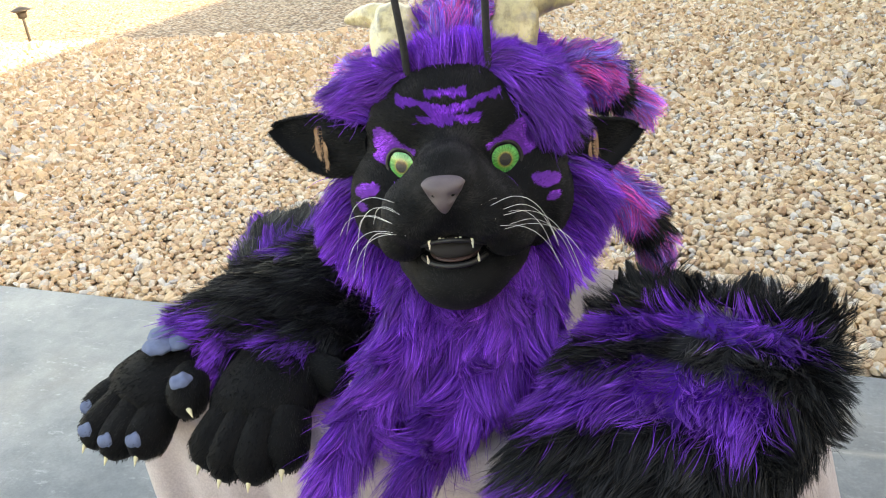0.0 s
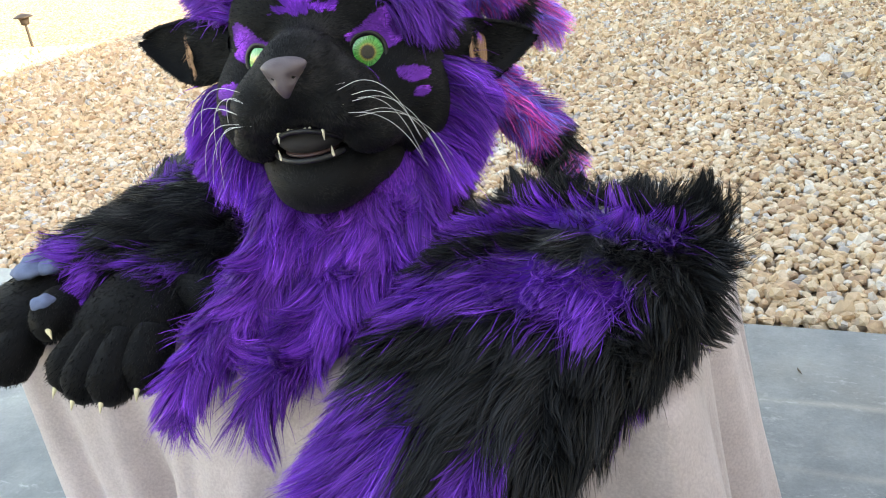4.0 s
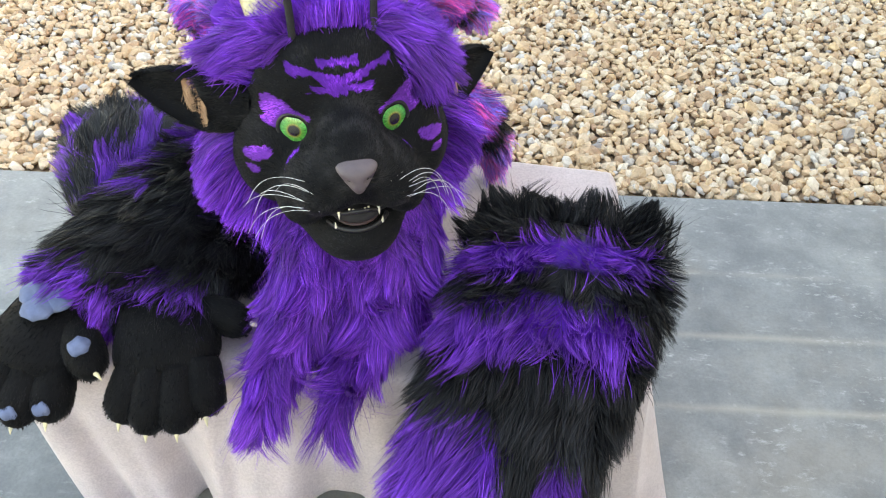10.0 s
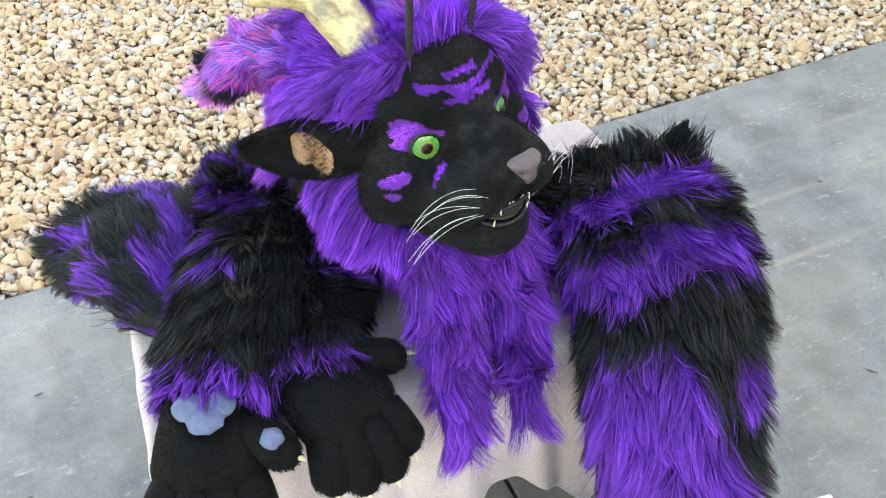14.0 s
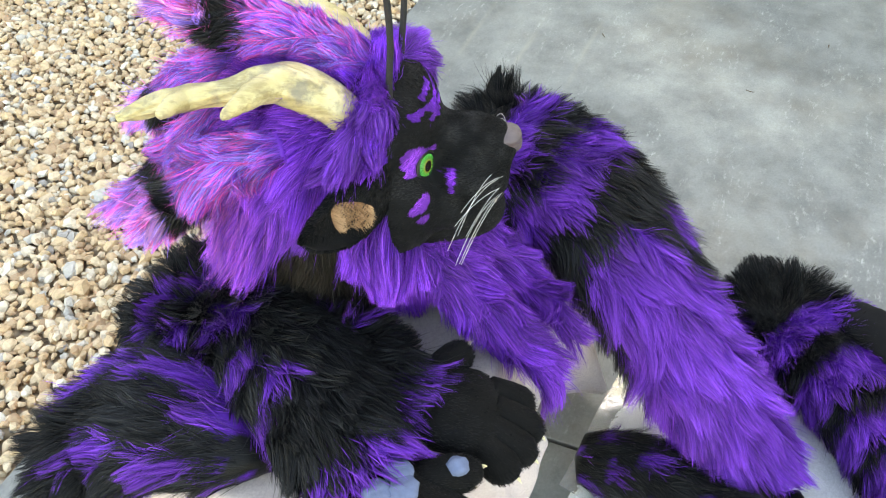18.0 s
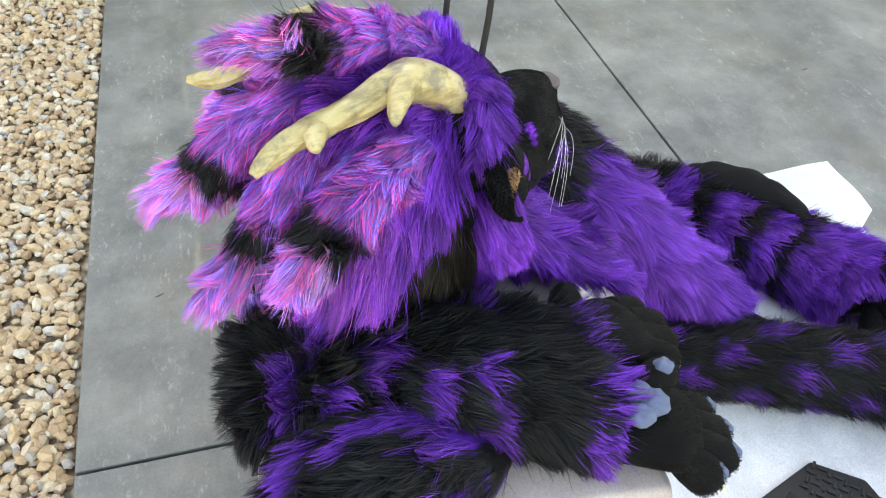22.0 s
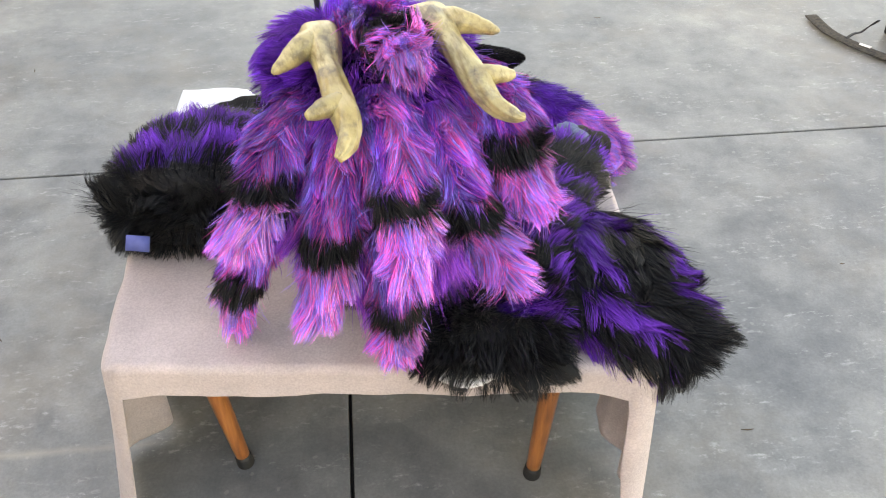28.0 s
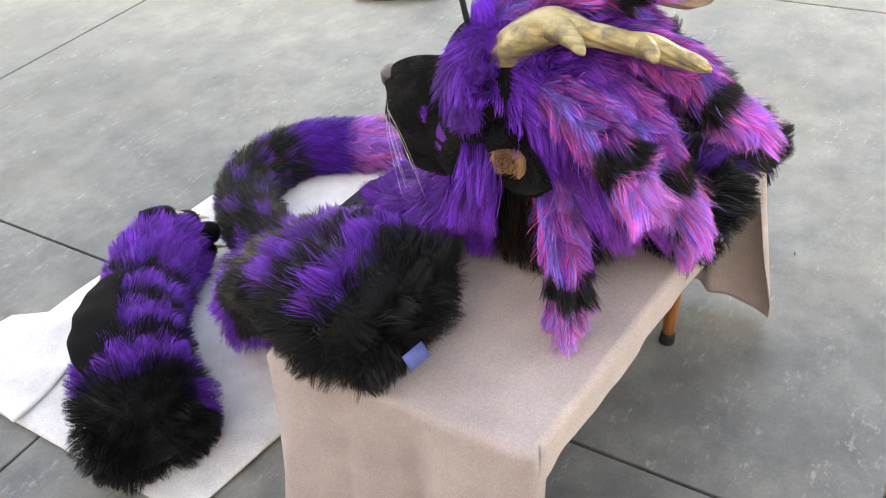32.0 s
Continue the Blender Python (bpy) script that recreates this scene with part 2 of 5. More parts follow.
CONCRETE = concrete_material()
STONE = stone_material("gravel_stone", True)
STONES = stone_material("gravel_stones", False)
BED = gravel_bed_material()
JOINT = simple("joint_filler", (0.03, 0.03, 0.03), 0.9)
CLOTH = cloth_material("brushed_cotton", (0.52, 0.44, 0.43))
SHEET = cloth_material("white_felt", (0.83, 0.84, 0.86), 600)
HORN = horn_material()
WOOD = wood_material()
RUBBER = simple("black_rubber", (0.014, 0.014, 0.015), 0.6)
CANVAS = simple("grey_canvas", (0.05, 0.051, 0.054), 0.85, 60, 0.2, 0.3, 700)
WEBBING = simple("black_webbing", (0.012, 0.012, 0.013), 0.7, 200, 0.4, 0.4, 900)
BUCKLE = simple("black_plastic", (0.012, 0.012, 0.013), 0.35)
NOSE = simple("rubber_nose", (0.1, 0.077, 0.084), 0.55, 90, 0.12, 0.15, 500)
TOOTH = simple("resin_teeth", (0.72, 0.66, 0.5), 0.3)
CLAW = simple("resin_claw", (0.74, 0.67, 0.42), 0.35)
PAD = simple("blue_grey_minky", (0.105, 0.14, 0.235), 0.85, 80, 0.15, 0.3, 700)
MOUTH = simple("mouth_lining", (0.012, 0.01, 0.011), 0.85)
LIP = simple("dark_lip", (0.009, 0.009, 0.01), 0.5, 60, 0.3, 0.2, 300)
TONGUE = simple("rosy_lip", (0.05, 0.025, 0.025), 0.5)
IRIS = iris_material()
RIM = simple("eye_rim", (0.01, 0.01, 0.01), 0.5)
WHISKER = simple("white_whisker", (0.8, 0.8, 0.78), 0.4)
BLACKCLOTH = cloth_material("black_lining", (0.008, 0.008, 0.009), 700, 0.02)
TAG = simple("blue_tag", (0.1, 0.14, 0.42), 0.6)
WALL = simple("house_render", (0.42, 0.38, 0.32), 0.9, 4, 0.1, 0.4, 60)
BOARD = simple("table_board", (0.5, 0.42, 0.3), 0.6)
BODY = simple("camera_black", (0.009, 0.009, 0.01), 0.6)
LENSWHITE = simple("lens_white", (0.72, 0.7, 0.66), 0.4)
LCD = simple("lcd_grey", (0.3, 0.33, 0.33), 0.3)
STEEL = simple("dark_steel", (0.05, 0.045, 0.04), 0.5, metal=0.6)
pm = Mat("clear_plastic_film", 0.12)
pm.b.inputs["Transmission Weight"].default_value = 0.8
FILM = pm.color((0.9, 0.9, 0.9)).bump(pm.noise(14, 4), 0.6, 0.02).m


# ---- mesh helpers ----
def mesh_from(name, verts, quads=None, tris=None, smooth=True, col=None):
    me = bpy.data.meshes.new(name)
    verts = np.asarray(verts, np.float32)
    me.vertices.add(len(verts))
    me.vertices.foreach_set("co", verts.ravel())
    parts, starts, at = [], [], 0
    for f in (quads, tris):
        if f is not None and len(f):
            f = np.asarray(f, np.int32)
            parts.append(f.ravel())
            starts.append(at + np.arange(len(f), dtype=np.int32) * f.shape[1])
            at += f.size
    loops = np.concatenate(parts)
    starts = np.concatenate(starts)
    me.loops.add(len(loops))
    me.loops.foreach_set("vertex_index", loops)
    me.polygons.add(len(starts))
    me.polygons.foreach_set("loop_start", starts)
    me.polygons.foreach_set("use_smooth", np.full(len(starts), smooth, bool))
    if col is not None:
        a = me.attributes.new("fur", "FLOAT_COLOR", "POINT")
        c = np.ones((len(verts), 4), np.float32)
        c[:, :3] = col
        a.data.foreach_set("color", c.ravel())
    me.update(calc_edges=True)
    me.validate()
    return me


def put(name, me, mat, parent=None, label=""):
    ob = new(name, me)
    if mat and not me.materials:
        me.materials.append(mat)
    if parent:
        ob.parent = parent
    if label:
        ob["label"] = label
    return ob


def part(name, bm, mat, parent=None, label="", smooth=True):
    me = bpy.data.meshes.new(name)
    for f in bm.faces:
        f.smooth = smooth
    bm.to_mesh(me)
    bm.free()
    return put(name, me, mat, parent, label)


def thing(name, label, category, at=(0, 0, 0), group="", kind=""):
    ob = new(name)
    ob.location = at
    ob.empty_display_size = 0.05
    return tagged(ob, label, category, group, kind)


def unit(v):
    v = np.asarray(v, float)
    return v / np.maximum(np.linalg.norm(v, axis=-1, keepdims=True), 1e-9)


def box_bm(lo, hi, bevel=0.0, m=None):
    bm = bmesh.new()
    bmesh.ops.create_cube(bm, size=1)
    for v in bm.verts:
        v.co = Vector([(a + b) / 2 + c * (b - a) for a, b, c in zip(lo, hi, v.co)])
    if bevel:
        bmesh.ops.bevel(bm, geom=bm.edges[:], offset=bevel, segments=2, affect="EDGES", profile=0.5)
    if m:
        bmesh.ops.transform(bm, matrix=m, verts=bm.verts)
    return bm


def ball_bm(c, r, m=None, u=20, v=12):
    bm = bmesh.new()
    bmesh.ops.create_uvsphere(bm, u_segments=u, v_segments=v, radius=1)
    for w in bm.verts:
        w.co = Vector([a + b * k for a, b, k in zip(c, r, w.co)])
    if m:
        bmesh.ops.transform(bm, matrix=m, verts=bm.verts)
    return bm


class Tube:
    """A body round a spine: rows of x, y, z, half width, half height. up: which way its height points."""

    def __init__(self, rows, n=48, up=(0, 0, 1), power=2.0):
        rows = np.array(rows, float)
        k = len(rows)
        self.lead = 0.0
        ext = np.vstack([2 * rows[0] - rows[1], rows, 2 * rows[-1] - rows[-2]])
        u = np.linspace(0, k - 1, n)
        i = np.minimum(u.astype(int), k - 2)
        t = (u - i)[:, None]
        a, b, c, d = ext[i], ext[i + 1], ext[i + 2], ext[i + 3]
        r = 0.5 * (2 * b + (c - a) * t + (2 * a - 5 * b + 4 * c - d) * t**2 + (3 * b - a - 3 * c + d) * t**3)
        self.n, self.c, self.r, self.power = n, r[:, :3], np.maximum(r[:, 3:5], 0.0003), power
        self.t = unit(np.gradient(self.c, axis=0))
        up = np.asarray(up, float)
        self.s = unit(np.cross(self.t, up))
        self.u = np.cross(self.s, self.t)

    def at(self, u, v, lift=0.0):
        """Places and outward ways at u (0 to 1 along) and v (turns round: 0 side, 0.25 top)."""
        x = np.clip(np.asarray(u, float), 0, 1) * (self.n - 1)
        i = np.minimum(x.astype(int), self.n - 2)
        w = (x - i)[:, None]
        mixd = lambda q: q[i] * (1 - w) + q[i + 1] * w
        c, r, s, up, t = mixd(self.c), mixd(self.r), mixd(self.s), mixd(self.u), mixd(self.t)
        a = 2 * np.pi * np.asarray(v, float)[:, None]
        e = 2.0 / self.power
        ca, sa = np.cos(a), np.sin(a)
        ca, sa = np.sign(ca) * np.abs(ca) ** e, np.sign(sa) * np.abs(sa) ** e
        p = c + s * ca * r[:, :1] + up * sa * r[:, 1:]
        nrm = unit(s * ca / r[:, :1] + up * sa / r[:, 1:])
        return p + nrm * lift, nrm, unit(t)

    def own(self, u):
        """Where u lies along the spine without its rounded end."""
        return np.clip((u - self.lead) / (1 - self.lead), 0, 1)

    def mesh(self, name, m=28, col=None, wobble=0.0, caps=True):
        uu, vv = np.meshgrid(np.linspace(0, 1, self.n), np.arange(m) / m, indexing="ij")
        u, v = uu.ravel(), vv.ravel()
        p, nrm, t = self.at(u, v)
        if wobble:
            p = p + nrm * (wobble * np.sin(23 * u + 7 * np.sin(2 * np.pi * v)) * np.cos(2 * np.pi * v * 3 + 9 * u))[:, None]
        idx = np.arange(self.n * m).reshape(self.n, m)
        q = np.stack([idx[:-1], np.roll(idx, -1, 1)[:-1], np.roll(idx, -1, 1)[1:], idx[1:]], -1).reshape(-1, 4)
        tris = None
        if caps:
            p = np.vstack([p, self.c[:1] - self.t[:1] * self.r[0].min() * 0.3, self.c[-1:] + self.t[-1:] * self.r[-1].min() * 0.3])
            a, b = len(p) - 2, len(p) - 1
            f, l = idx[0], idx[-1]
            tris = np.concatenate([np.stack([np.roll(f, -1), f, np.full(m, a)], -1), np.stack([l, np.roll(l, -1), np.full(m, b)], -1)])
            u, v = np.append(u, [0, 1]), np.append(v, [0.25, 0.25])
        c = col(self.own(u), v, np.full(len(u), 0.5)) if col else None
        if isinstance(c, tuple):
            c = c[0]
        return mesh_from(name, p, q, tris, True, c)


def round_tube(rows, n, power=2.0):
    """A tube with a rounded end put before the first row."""
    a, b = np.array(rows[0], float), np.array(rows[1], float)
    way = unit(a[:3] - b[:3])
    r = min(a[3], a[4])
    first = [(*(a[:3] + way * r * k), a[3] * f, a[4] * f) for k, f in ((0.75, 0.12), (0.62, 0.5), (0.35, 0.82))]
    tb = Tube(first + list(rows), n, power=power)
    tb.lead = 3.0 / (len(rows) + 2)
    return tb


def strands(name, p, nrm, flow, length, root, tip, width=0.0009, lay=0.75, droop=0.3, clump=0.6, cell=0.018, jitter=0.22, seed=1, floor=None, short=False, kick=0.3, course=None):
    """Tapered locks of hair: one ribbon each, gathered into clumps by cells of space."""
    rng = np.random.default_rng(seed)
    n = len(p)
    length = np.broadcast_to(np.asarray(length, float), n) * rng.uniform(0.72, 1.15, n)
    d = unit(unit(flow) * lay + nrm * (1 - lay) + rng.normal(0, jitter, (n, 3)) * 0.5)
    g = np.zeros((n, 3))
    g[:, 2] = -1
    into = np.minimum((g * nrm).sum(1, keepdims=True), 0)
    g = g - nrm * into
    fly = rng.uniform(0, 1, n) < 0.025
    d[fly] = unit(d[fly] + rng.normal(0, 0.3, (int(fly.sum()), 3)) + nrm[fly] * 0.3)
    gk = g * droop

    def locks(size, push, vary):
        key = np.floor(p / size + rng.normal(0, 0.18, (n, 3))).astype(np.int64)
        _, inv = np.unique(key @ np.array([73856093, 19349663, 83492791]), return_inverse=True)
        cnt = np.bincount(inv).astype(float)
        avg = lambda q: np.stack([np.bincount(inv, q[:, k]) for k in range(3)], 1) / cnt[:, None]
        cp, cn = avg(p), unit(avg(nrm))
        kk = rng.normal(0, push, (len(cnt), 3))
        cd = unit(unit(avg(d)) + kk - cn * np.minimum((kk * cn).sum(1, keepdims=True), 0))
        cl = np.bincount(inv, length) / cnt * rng.uniform(1 - vary, 1 + vary, len(cnt))
        return cp[inv], cd[inv] * cl[inv, None], cl[inv, None], rng.uniform(0.36, 1.6, len(cnt))[inv, None]

    p1, d1, l1, b1 = locks(cell * 0.55, 0.2, 0.15)
    p2, d2, l2, b2 = locks(cell * 1.6, kick, 0.28)
    wave = unit(np.cross(d, nrm)) * (np.sin(p2 @ np.array([310.0, 270.0, 190.0])) * 0.16 * length)[:, None]
    side = unit(np.cross(d, nrm + rng.normal(0, 0.55, (n, 3))))
    steps = np.array([0.0, 0.55, 1.0] if short else [0.0, 0.36, 0.72, 1.0])
    wide = np.array([1.0, 0.85, 0.0] if short else [0.8, 1.0, 0.7, 0.0])
    rows = []
    hold = np.where(fly, 0.15, 1.0)[:, None]
    for s, w in zip(steps, wide):
        own = p + length[:, None] * (d * s + gk * s * s)
        small = p1 + d1 * s + l1 * gk * s * s
        big = p2 + d2 * s + l2 * gk * s * s
        k1, k2 = clump * s**1.1 * hold, clump * 0.74 * s**1.4 * hold
        q = own * (1 - k1) + small * k1
        q = q * (1 - k2) + big * k2 + wave * math.sin(2.6 * s) * s * (0.0 if short else 1.0)
        if floor is not None:
            q[:, 2] = np.maximum(q[:, 2], floor + 0.004 * s)
        if w:
            rows += [q - side * width * w / 2, q + side * width * w / 2]
        else:
            rows.append(q)
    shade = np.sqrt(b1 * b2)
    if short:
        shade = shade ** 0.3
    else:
        # shade among the hairs put into the colour: darker roots, lighter tips
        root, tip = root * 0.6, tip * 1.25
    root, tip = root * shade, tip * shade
    v = np.stack(rows, 1).reshape(-1, 3)
    b = np.arange(n)[:, None] * (5 if short else 7)
    quads = b + np.array([[0, 1, 3, 2]])
    tris = b + np.array([[2, 3, 4]])
    blend = np.repeat(steps, 2)[:-1][None, :, None]
    if not short:
        quads = np.concatenate([quads, b + np.array([[2, 3, 5, 4]])])
        tris = b + np.array([[4, 5, 6]])
    if course is None:
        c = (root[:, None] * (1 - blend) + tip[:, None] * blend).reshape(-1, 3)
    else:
        # the same painted shade for coursed strands: colour darkens towards the root
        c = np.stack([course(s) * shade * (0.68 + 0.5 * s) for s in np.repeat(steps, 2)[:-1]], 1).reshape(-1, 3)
    return mesh_from(name, v, quads, tris, True, c)


def furred(tube, n, col, length, seed, name="fur", parent=None, label="", tint=None, flow=None, mat=None, vrange=(0, 1), urange=(0, 1), caps=(), along=False, **kw):
    """Fur all over a tube. col(u, v, rnd) gives the pigments of root and tip."""
    rng = np.random.default_rng(seed)
    per = np.maximum(tube.r.mean(1), 0.01) * np.maximum(np.linalg.norm(np.gradient(tube.c, axis=0), axis=1), 1e-4)
    per = per * np.where(np.linspace(0, 1, tube.n) < 1.2 * tube.lead, 2.2, 1.0)
    cdf = np.cumsum(per) / per.sum()
    u = np.interp(rng.uniform(0, 1, n), np.concatenate([[0], cdf]), np.linspace(0, 1, tube.n + 1))
    u = urange[0] + u * (urange[1] - urange[0])
    v = vrange[0] + rng.uniform(0, 1, n) * (vrange[1] - vrange[0])
    p, nrm, t = tube.at(u, v)
    fl = t if flow is None else flow(p, nrm, t, u, v)
    if tube.lead:
        w = np.clip(1.9 - u / tube.lead * 0.9, 0, 1)[:, None]
        fl = unit(fl * (1 - w) + (nrm * 0.75 - t * 0.75 + np.array([0, 0, -0.25])) * w)
        nrm = unit(nrm - t * np.clip(1.15 - u / tube.lead, 0, 1)[:, None] * 1.2)
    for end in caps:
        m = int(n * 0.12)
        i = 0 if end == 0 else tube.n - 1
        a, q = rng.uniform(0, 2 * np.pi, m)[:, None], np.sqrt(rng.uniform(0, 1, m))[:, None]
        way = tube.t[i] * (-1 if end == 0 else 1)
        arm = tube.s[i] * np.cos(a) * tube.r[i, 0] * q + tube.u[i] * np.sin(a) * tube.r[i, 1] * q
        p = np.vstack([p, tube.c[i] + arm])
        nrm = np.vstack([nrm, np.repeat(way[None], m, 0)])
        fl = np.vstack([fl, unit(arm * 5 + way * 0.9 + np.array([0, 0, -0.1]))])
        u, v = np.append(u, np.full(m, float(end))), np.append(v, rng.uniform(0, 1, m))
    u = tube.own(u)
    c = col(u, v, rng.uniform(0, 1, len(u)))
    root, tip = c if isinstance(c, tuple) else (c, c * 1.15)
    ln = length(u, v) if callable(length) else length
    if along:
        run = np.linalg.norm(np.diff(tube.c, axis=0), axis=1).sum()
        rnd = rng.uniform(0, 1, len(u))
        # pigment follows the strand, with root shade painted in by the last factor
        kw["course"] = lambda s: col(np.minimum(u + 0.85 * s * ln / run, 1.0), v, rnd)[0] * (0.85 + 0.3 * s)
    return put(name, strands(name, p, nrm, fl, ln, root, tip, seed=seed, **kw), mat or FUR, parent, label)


# ---- pigments ----
BLACK = np.array([0.0066, 0.007, 0.0078])
VIOLET = np.array([0.086, 0.0105, 0.315])
ORCHID = np.array([0.205, 0.048, 0.51])
ORCHID_PINK = np.array([0.34, 0.075, 0.58])
LILAC = np.array([0.29, 0.18, 0.74])
BLUE_LILAC = np.array([0.25, 0.18, 0.72])
PINK = np.array([0.85, 0.07, 0.43])
ROSE = np.array([0.8, 0.34, 0.66])


def solid(a, b=None):
    b = a * 1.2 if b is None else b
    return lambda u, v, k: (np.repeat(a[None], len(u), 0), np.repeat(b[None], len(u), 0))


def choose(mask, a, b):
    m = np.asarray(mask, float)[:, None]
    return a * m + b * (1 - m)


def hsh(x):
    return np.modf(np.sin(x) * 43758.5453)[0] % 1.0


def stripes(edges, wave=0.03, turns=2.0, phase=0.0, a=VIOLET, b=BLACK, tip=ORCHID, gate=None):
    """Violet bands between pairs of places along a sleeve, wavy round it."""

    def fn(u, v, k):
        w = u + wave * np.sin(2 * np.pi * v * turns + phase) + 0.35 * wave * np.sin(2 * np.pi * v * 5 + 3 * phase + 11 * u) + (k - 0.5) * 0.018
        m = np.zeros(len(u), bool)
        for lo, hi in edges:
            m |= (w > lo) & (w < hi)
        if gate is not None:
            m &= gate(u, v)
        return choose(m, a, b), choose(m, tip, b * 1.6)

    return fn


# ---- the setting ----
EDGE = 0.68
X_JOINTS = [-9.33, -6.97, -4.61, -2.25, 0.11, 2.47, 4.83]
Y_JOINTS = [-8.15, -6.37, -4.59, -2.814, -1.037, EDGE]

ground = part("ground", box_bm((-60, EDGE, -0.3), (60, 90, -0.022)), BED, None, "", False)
tagged(ground, "bed of tan and cream gravel beside the slab", "ground", kind="structure")
far_ground = part("ground", box_bm((-60, -60, -0.3), (60, EDGE, -0.12)), BED, None, "", False)
tagged(far_ground, "plain earth under the concrete slab", "ground", kind="structure")
pavement = thing("pavement", "grey weathered concrete slab with saw-cut joints and pale scuffs", "pavement", kind="structure")
part("joint_filler", box_bm((X_JOINTS[0], Y_JOINTS[0], -0.12), (X_JOINTS[-1], EDGE - 0.01, -0.02)), JOINT, pavement, "", False)
for i in range(len(X_JOINTS) - 1):
    for j in range(len(Y_JOINTS) - 1):
        g = 0.004
        part("slab", box_bm((X_JOINTS[i] + g, Y_JOINTS[j] + g, -0.1), (X_JOINTS[i + 1] - g, Y_JOINTS[j + 1] - (g if j < 4 else 0), 0), 0.003), CONCRETE, pavement, "", False)

# the house whose shade lies over the place; it stands behind the walk
house = thing("house", "plain rendered house wall with a dark flat eave", "house", (5.6, 0, 0), kind="structure")
part("wall", box_bm((0, -22, -0.3), (0.3, 26, 4.55)), WALL, house, "", False)
part("eave", box_bm((-0.12, -22.2, 4.55), (0.5, 26.2, 4.68), 0.01), BOARD, house, "", False)


def stone_shape(rng):
    """A small angular stone: a jittered icosahedron."""
    f = (1 + 5**0.5) / 2
    v = np.array([(-1, f, 0), (1, f, 0), (-1, -f, 0), (1, -f, 0), (0, -1, f), (0, 1, f), (0, -1, -f), (0, 1, -f), (f, 0, -1), (f, 0, 1), (-f, 0, -1), (-f, 0, 1)], float)
    v = unit(v) * rng.uniform(0.72, 1.15, (12, 1)) + rng.normal(0, 0.07, (12, 3))
    v = np.sign(v) * np.abs(v) ** 0.8
    return v * np.array([1.0, rng.uniform(0.6, 0.9), rng.uniform(0.45, 0.7)])


ICO = np.array([(0, 11, 5), (0, 5, 1), (0, 1, 7), (0, 7, 10), (0, 10, 11), (1, 5, 9), (5, 11, 4), (11, 10, 2), (10, 7, 6), (7, 1, 8), (3, 9, 4), (3, 4, 2), (3, 2, 6), (3, 6, 8), (3, 8, 9), (4, 9, 5), (2, 4, 11), (6, 2, 10), (8, 6, 7), (9, 8, 1)])


def turns(rng, n, tilt):
    """Random turns about z and slight tilts, as matrices."""
    a, b, c = rng.uniform(0, 2 * np.pi, n), rng.normal(0, tilt, n), rng.normal(0, tilt, n)
    z = np.zeros(n)
    o = np.ones(n)
    rz = np.stack([np.cos(a), -np.sin(a), z, np.sin(a), np.cos(a), z, z, z, o], 1).reshape(n, 3, 3)
    rx = np.stack([o, z, z, z, np.cos(b), -np.sin(b), z, np.sin(b), np.cos(b)], 1).reshape(n, 3, 3)
    ry = np.stack([np.cos(c), z, np.sin(c), z, o, z, -np.sin(c), z, np.cos(c)], 1).reshape(n, 3, 3)
    return rz @ rx @ ry


OCT = np.array([(0, 2, 4), (2, 1, 4), (1, 3, 4), (3, 0, 4), (2, 0, 5), (1, 2, 5), (3, 1, 5), (0, 3, 5)])


def stones(name, spots, size, seed, tilt=0.5, far=False):
    rng = np.random.default_rng(seed)
    shapes = np.array([stone_shape(rng) for _ in range(24)])
    ico = ICO
    if far:
        ico = OCT
        base = np.array([(1, 0, 0), (-1, 0, 0), (0, 1, 0), (0, -1, 0), (0, 0, 1), (0, 0, -1)], float)
        shapes = np.array([(base * rng.uniform(0.8, 1.25, (6, 1)) + rng.normal(0, 0.25, (6, 3))) * np.array([1, 0.9, 0.7]) for _ in range(24)])
    n = len(spots)
    s = size * np.exp(rng.normal(0, 0.25, n)) / 2
    v = np.einsum("nij,nkj->nki", turns(rng, n, tilt), shapes[rng.integers(0, 24, n)]) * s[:, None, None]
    v = v + spots[:, None, :]
    f = (np.arange(n)[:, None, None] * shapes.shape[1] + ico[None]).reshape(-1, 3)
    ob = put(name, mesh_from(name, v.reshape(-1, 3), None, f, False), STONES, None)
    return tagged(ob, "loose angular gravel in tan, cream and brown", "gravel", kind="stuff")


def scatter(x0, x1, y0, y1, step, seed, z):
    rng = np.random.default_rng(seed)
    gx, gy = np.meshgrid(np.arange(x0, x1, step), np.arange(y0, y1, step))
    p = np.stack([gx.ravel(), gy.ravel()], 1) + rng.uniform(-0.5, 0.5, (gx.size, 2)) * step
    return np.column_stack([p, z + rng.uniform(-0.004, 0.008, len(p))])


stones("gravel", scatter(-2.6, 3.4, EDGE + 0.025, 2.7, 0.0215, 3, -0.012), 0.032, 4)
stones("gravel", scatter(-6.2, -2.6, EDGE + 0.03, 4.6, 0.031, 5, -0.01), 0.045, 6, 0.7, True)
stones("gravel", scatter(-2.6, 3.8, 2.7, 6.2, 0.028, 7, -0.01), 0.042, 8, 0.7, True)

# ---- table and cloth ----
TOP = 0.452
CORNERS = [np.array(c) for c in ((-0.466, -0.283), (0.488, -0.312), (0.48, 0.186), (-0.412, 0.28))]
CENTRE = sum(CORNERS) / 4


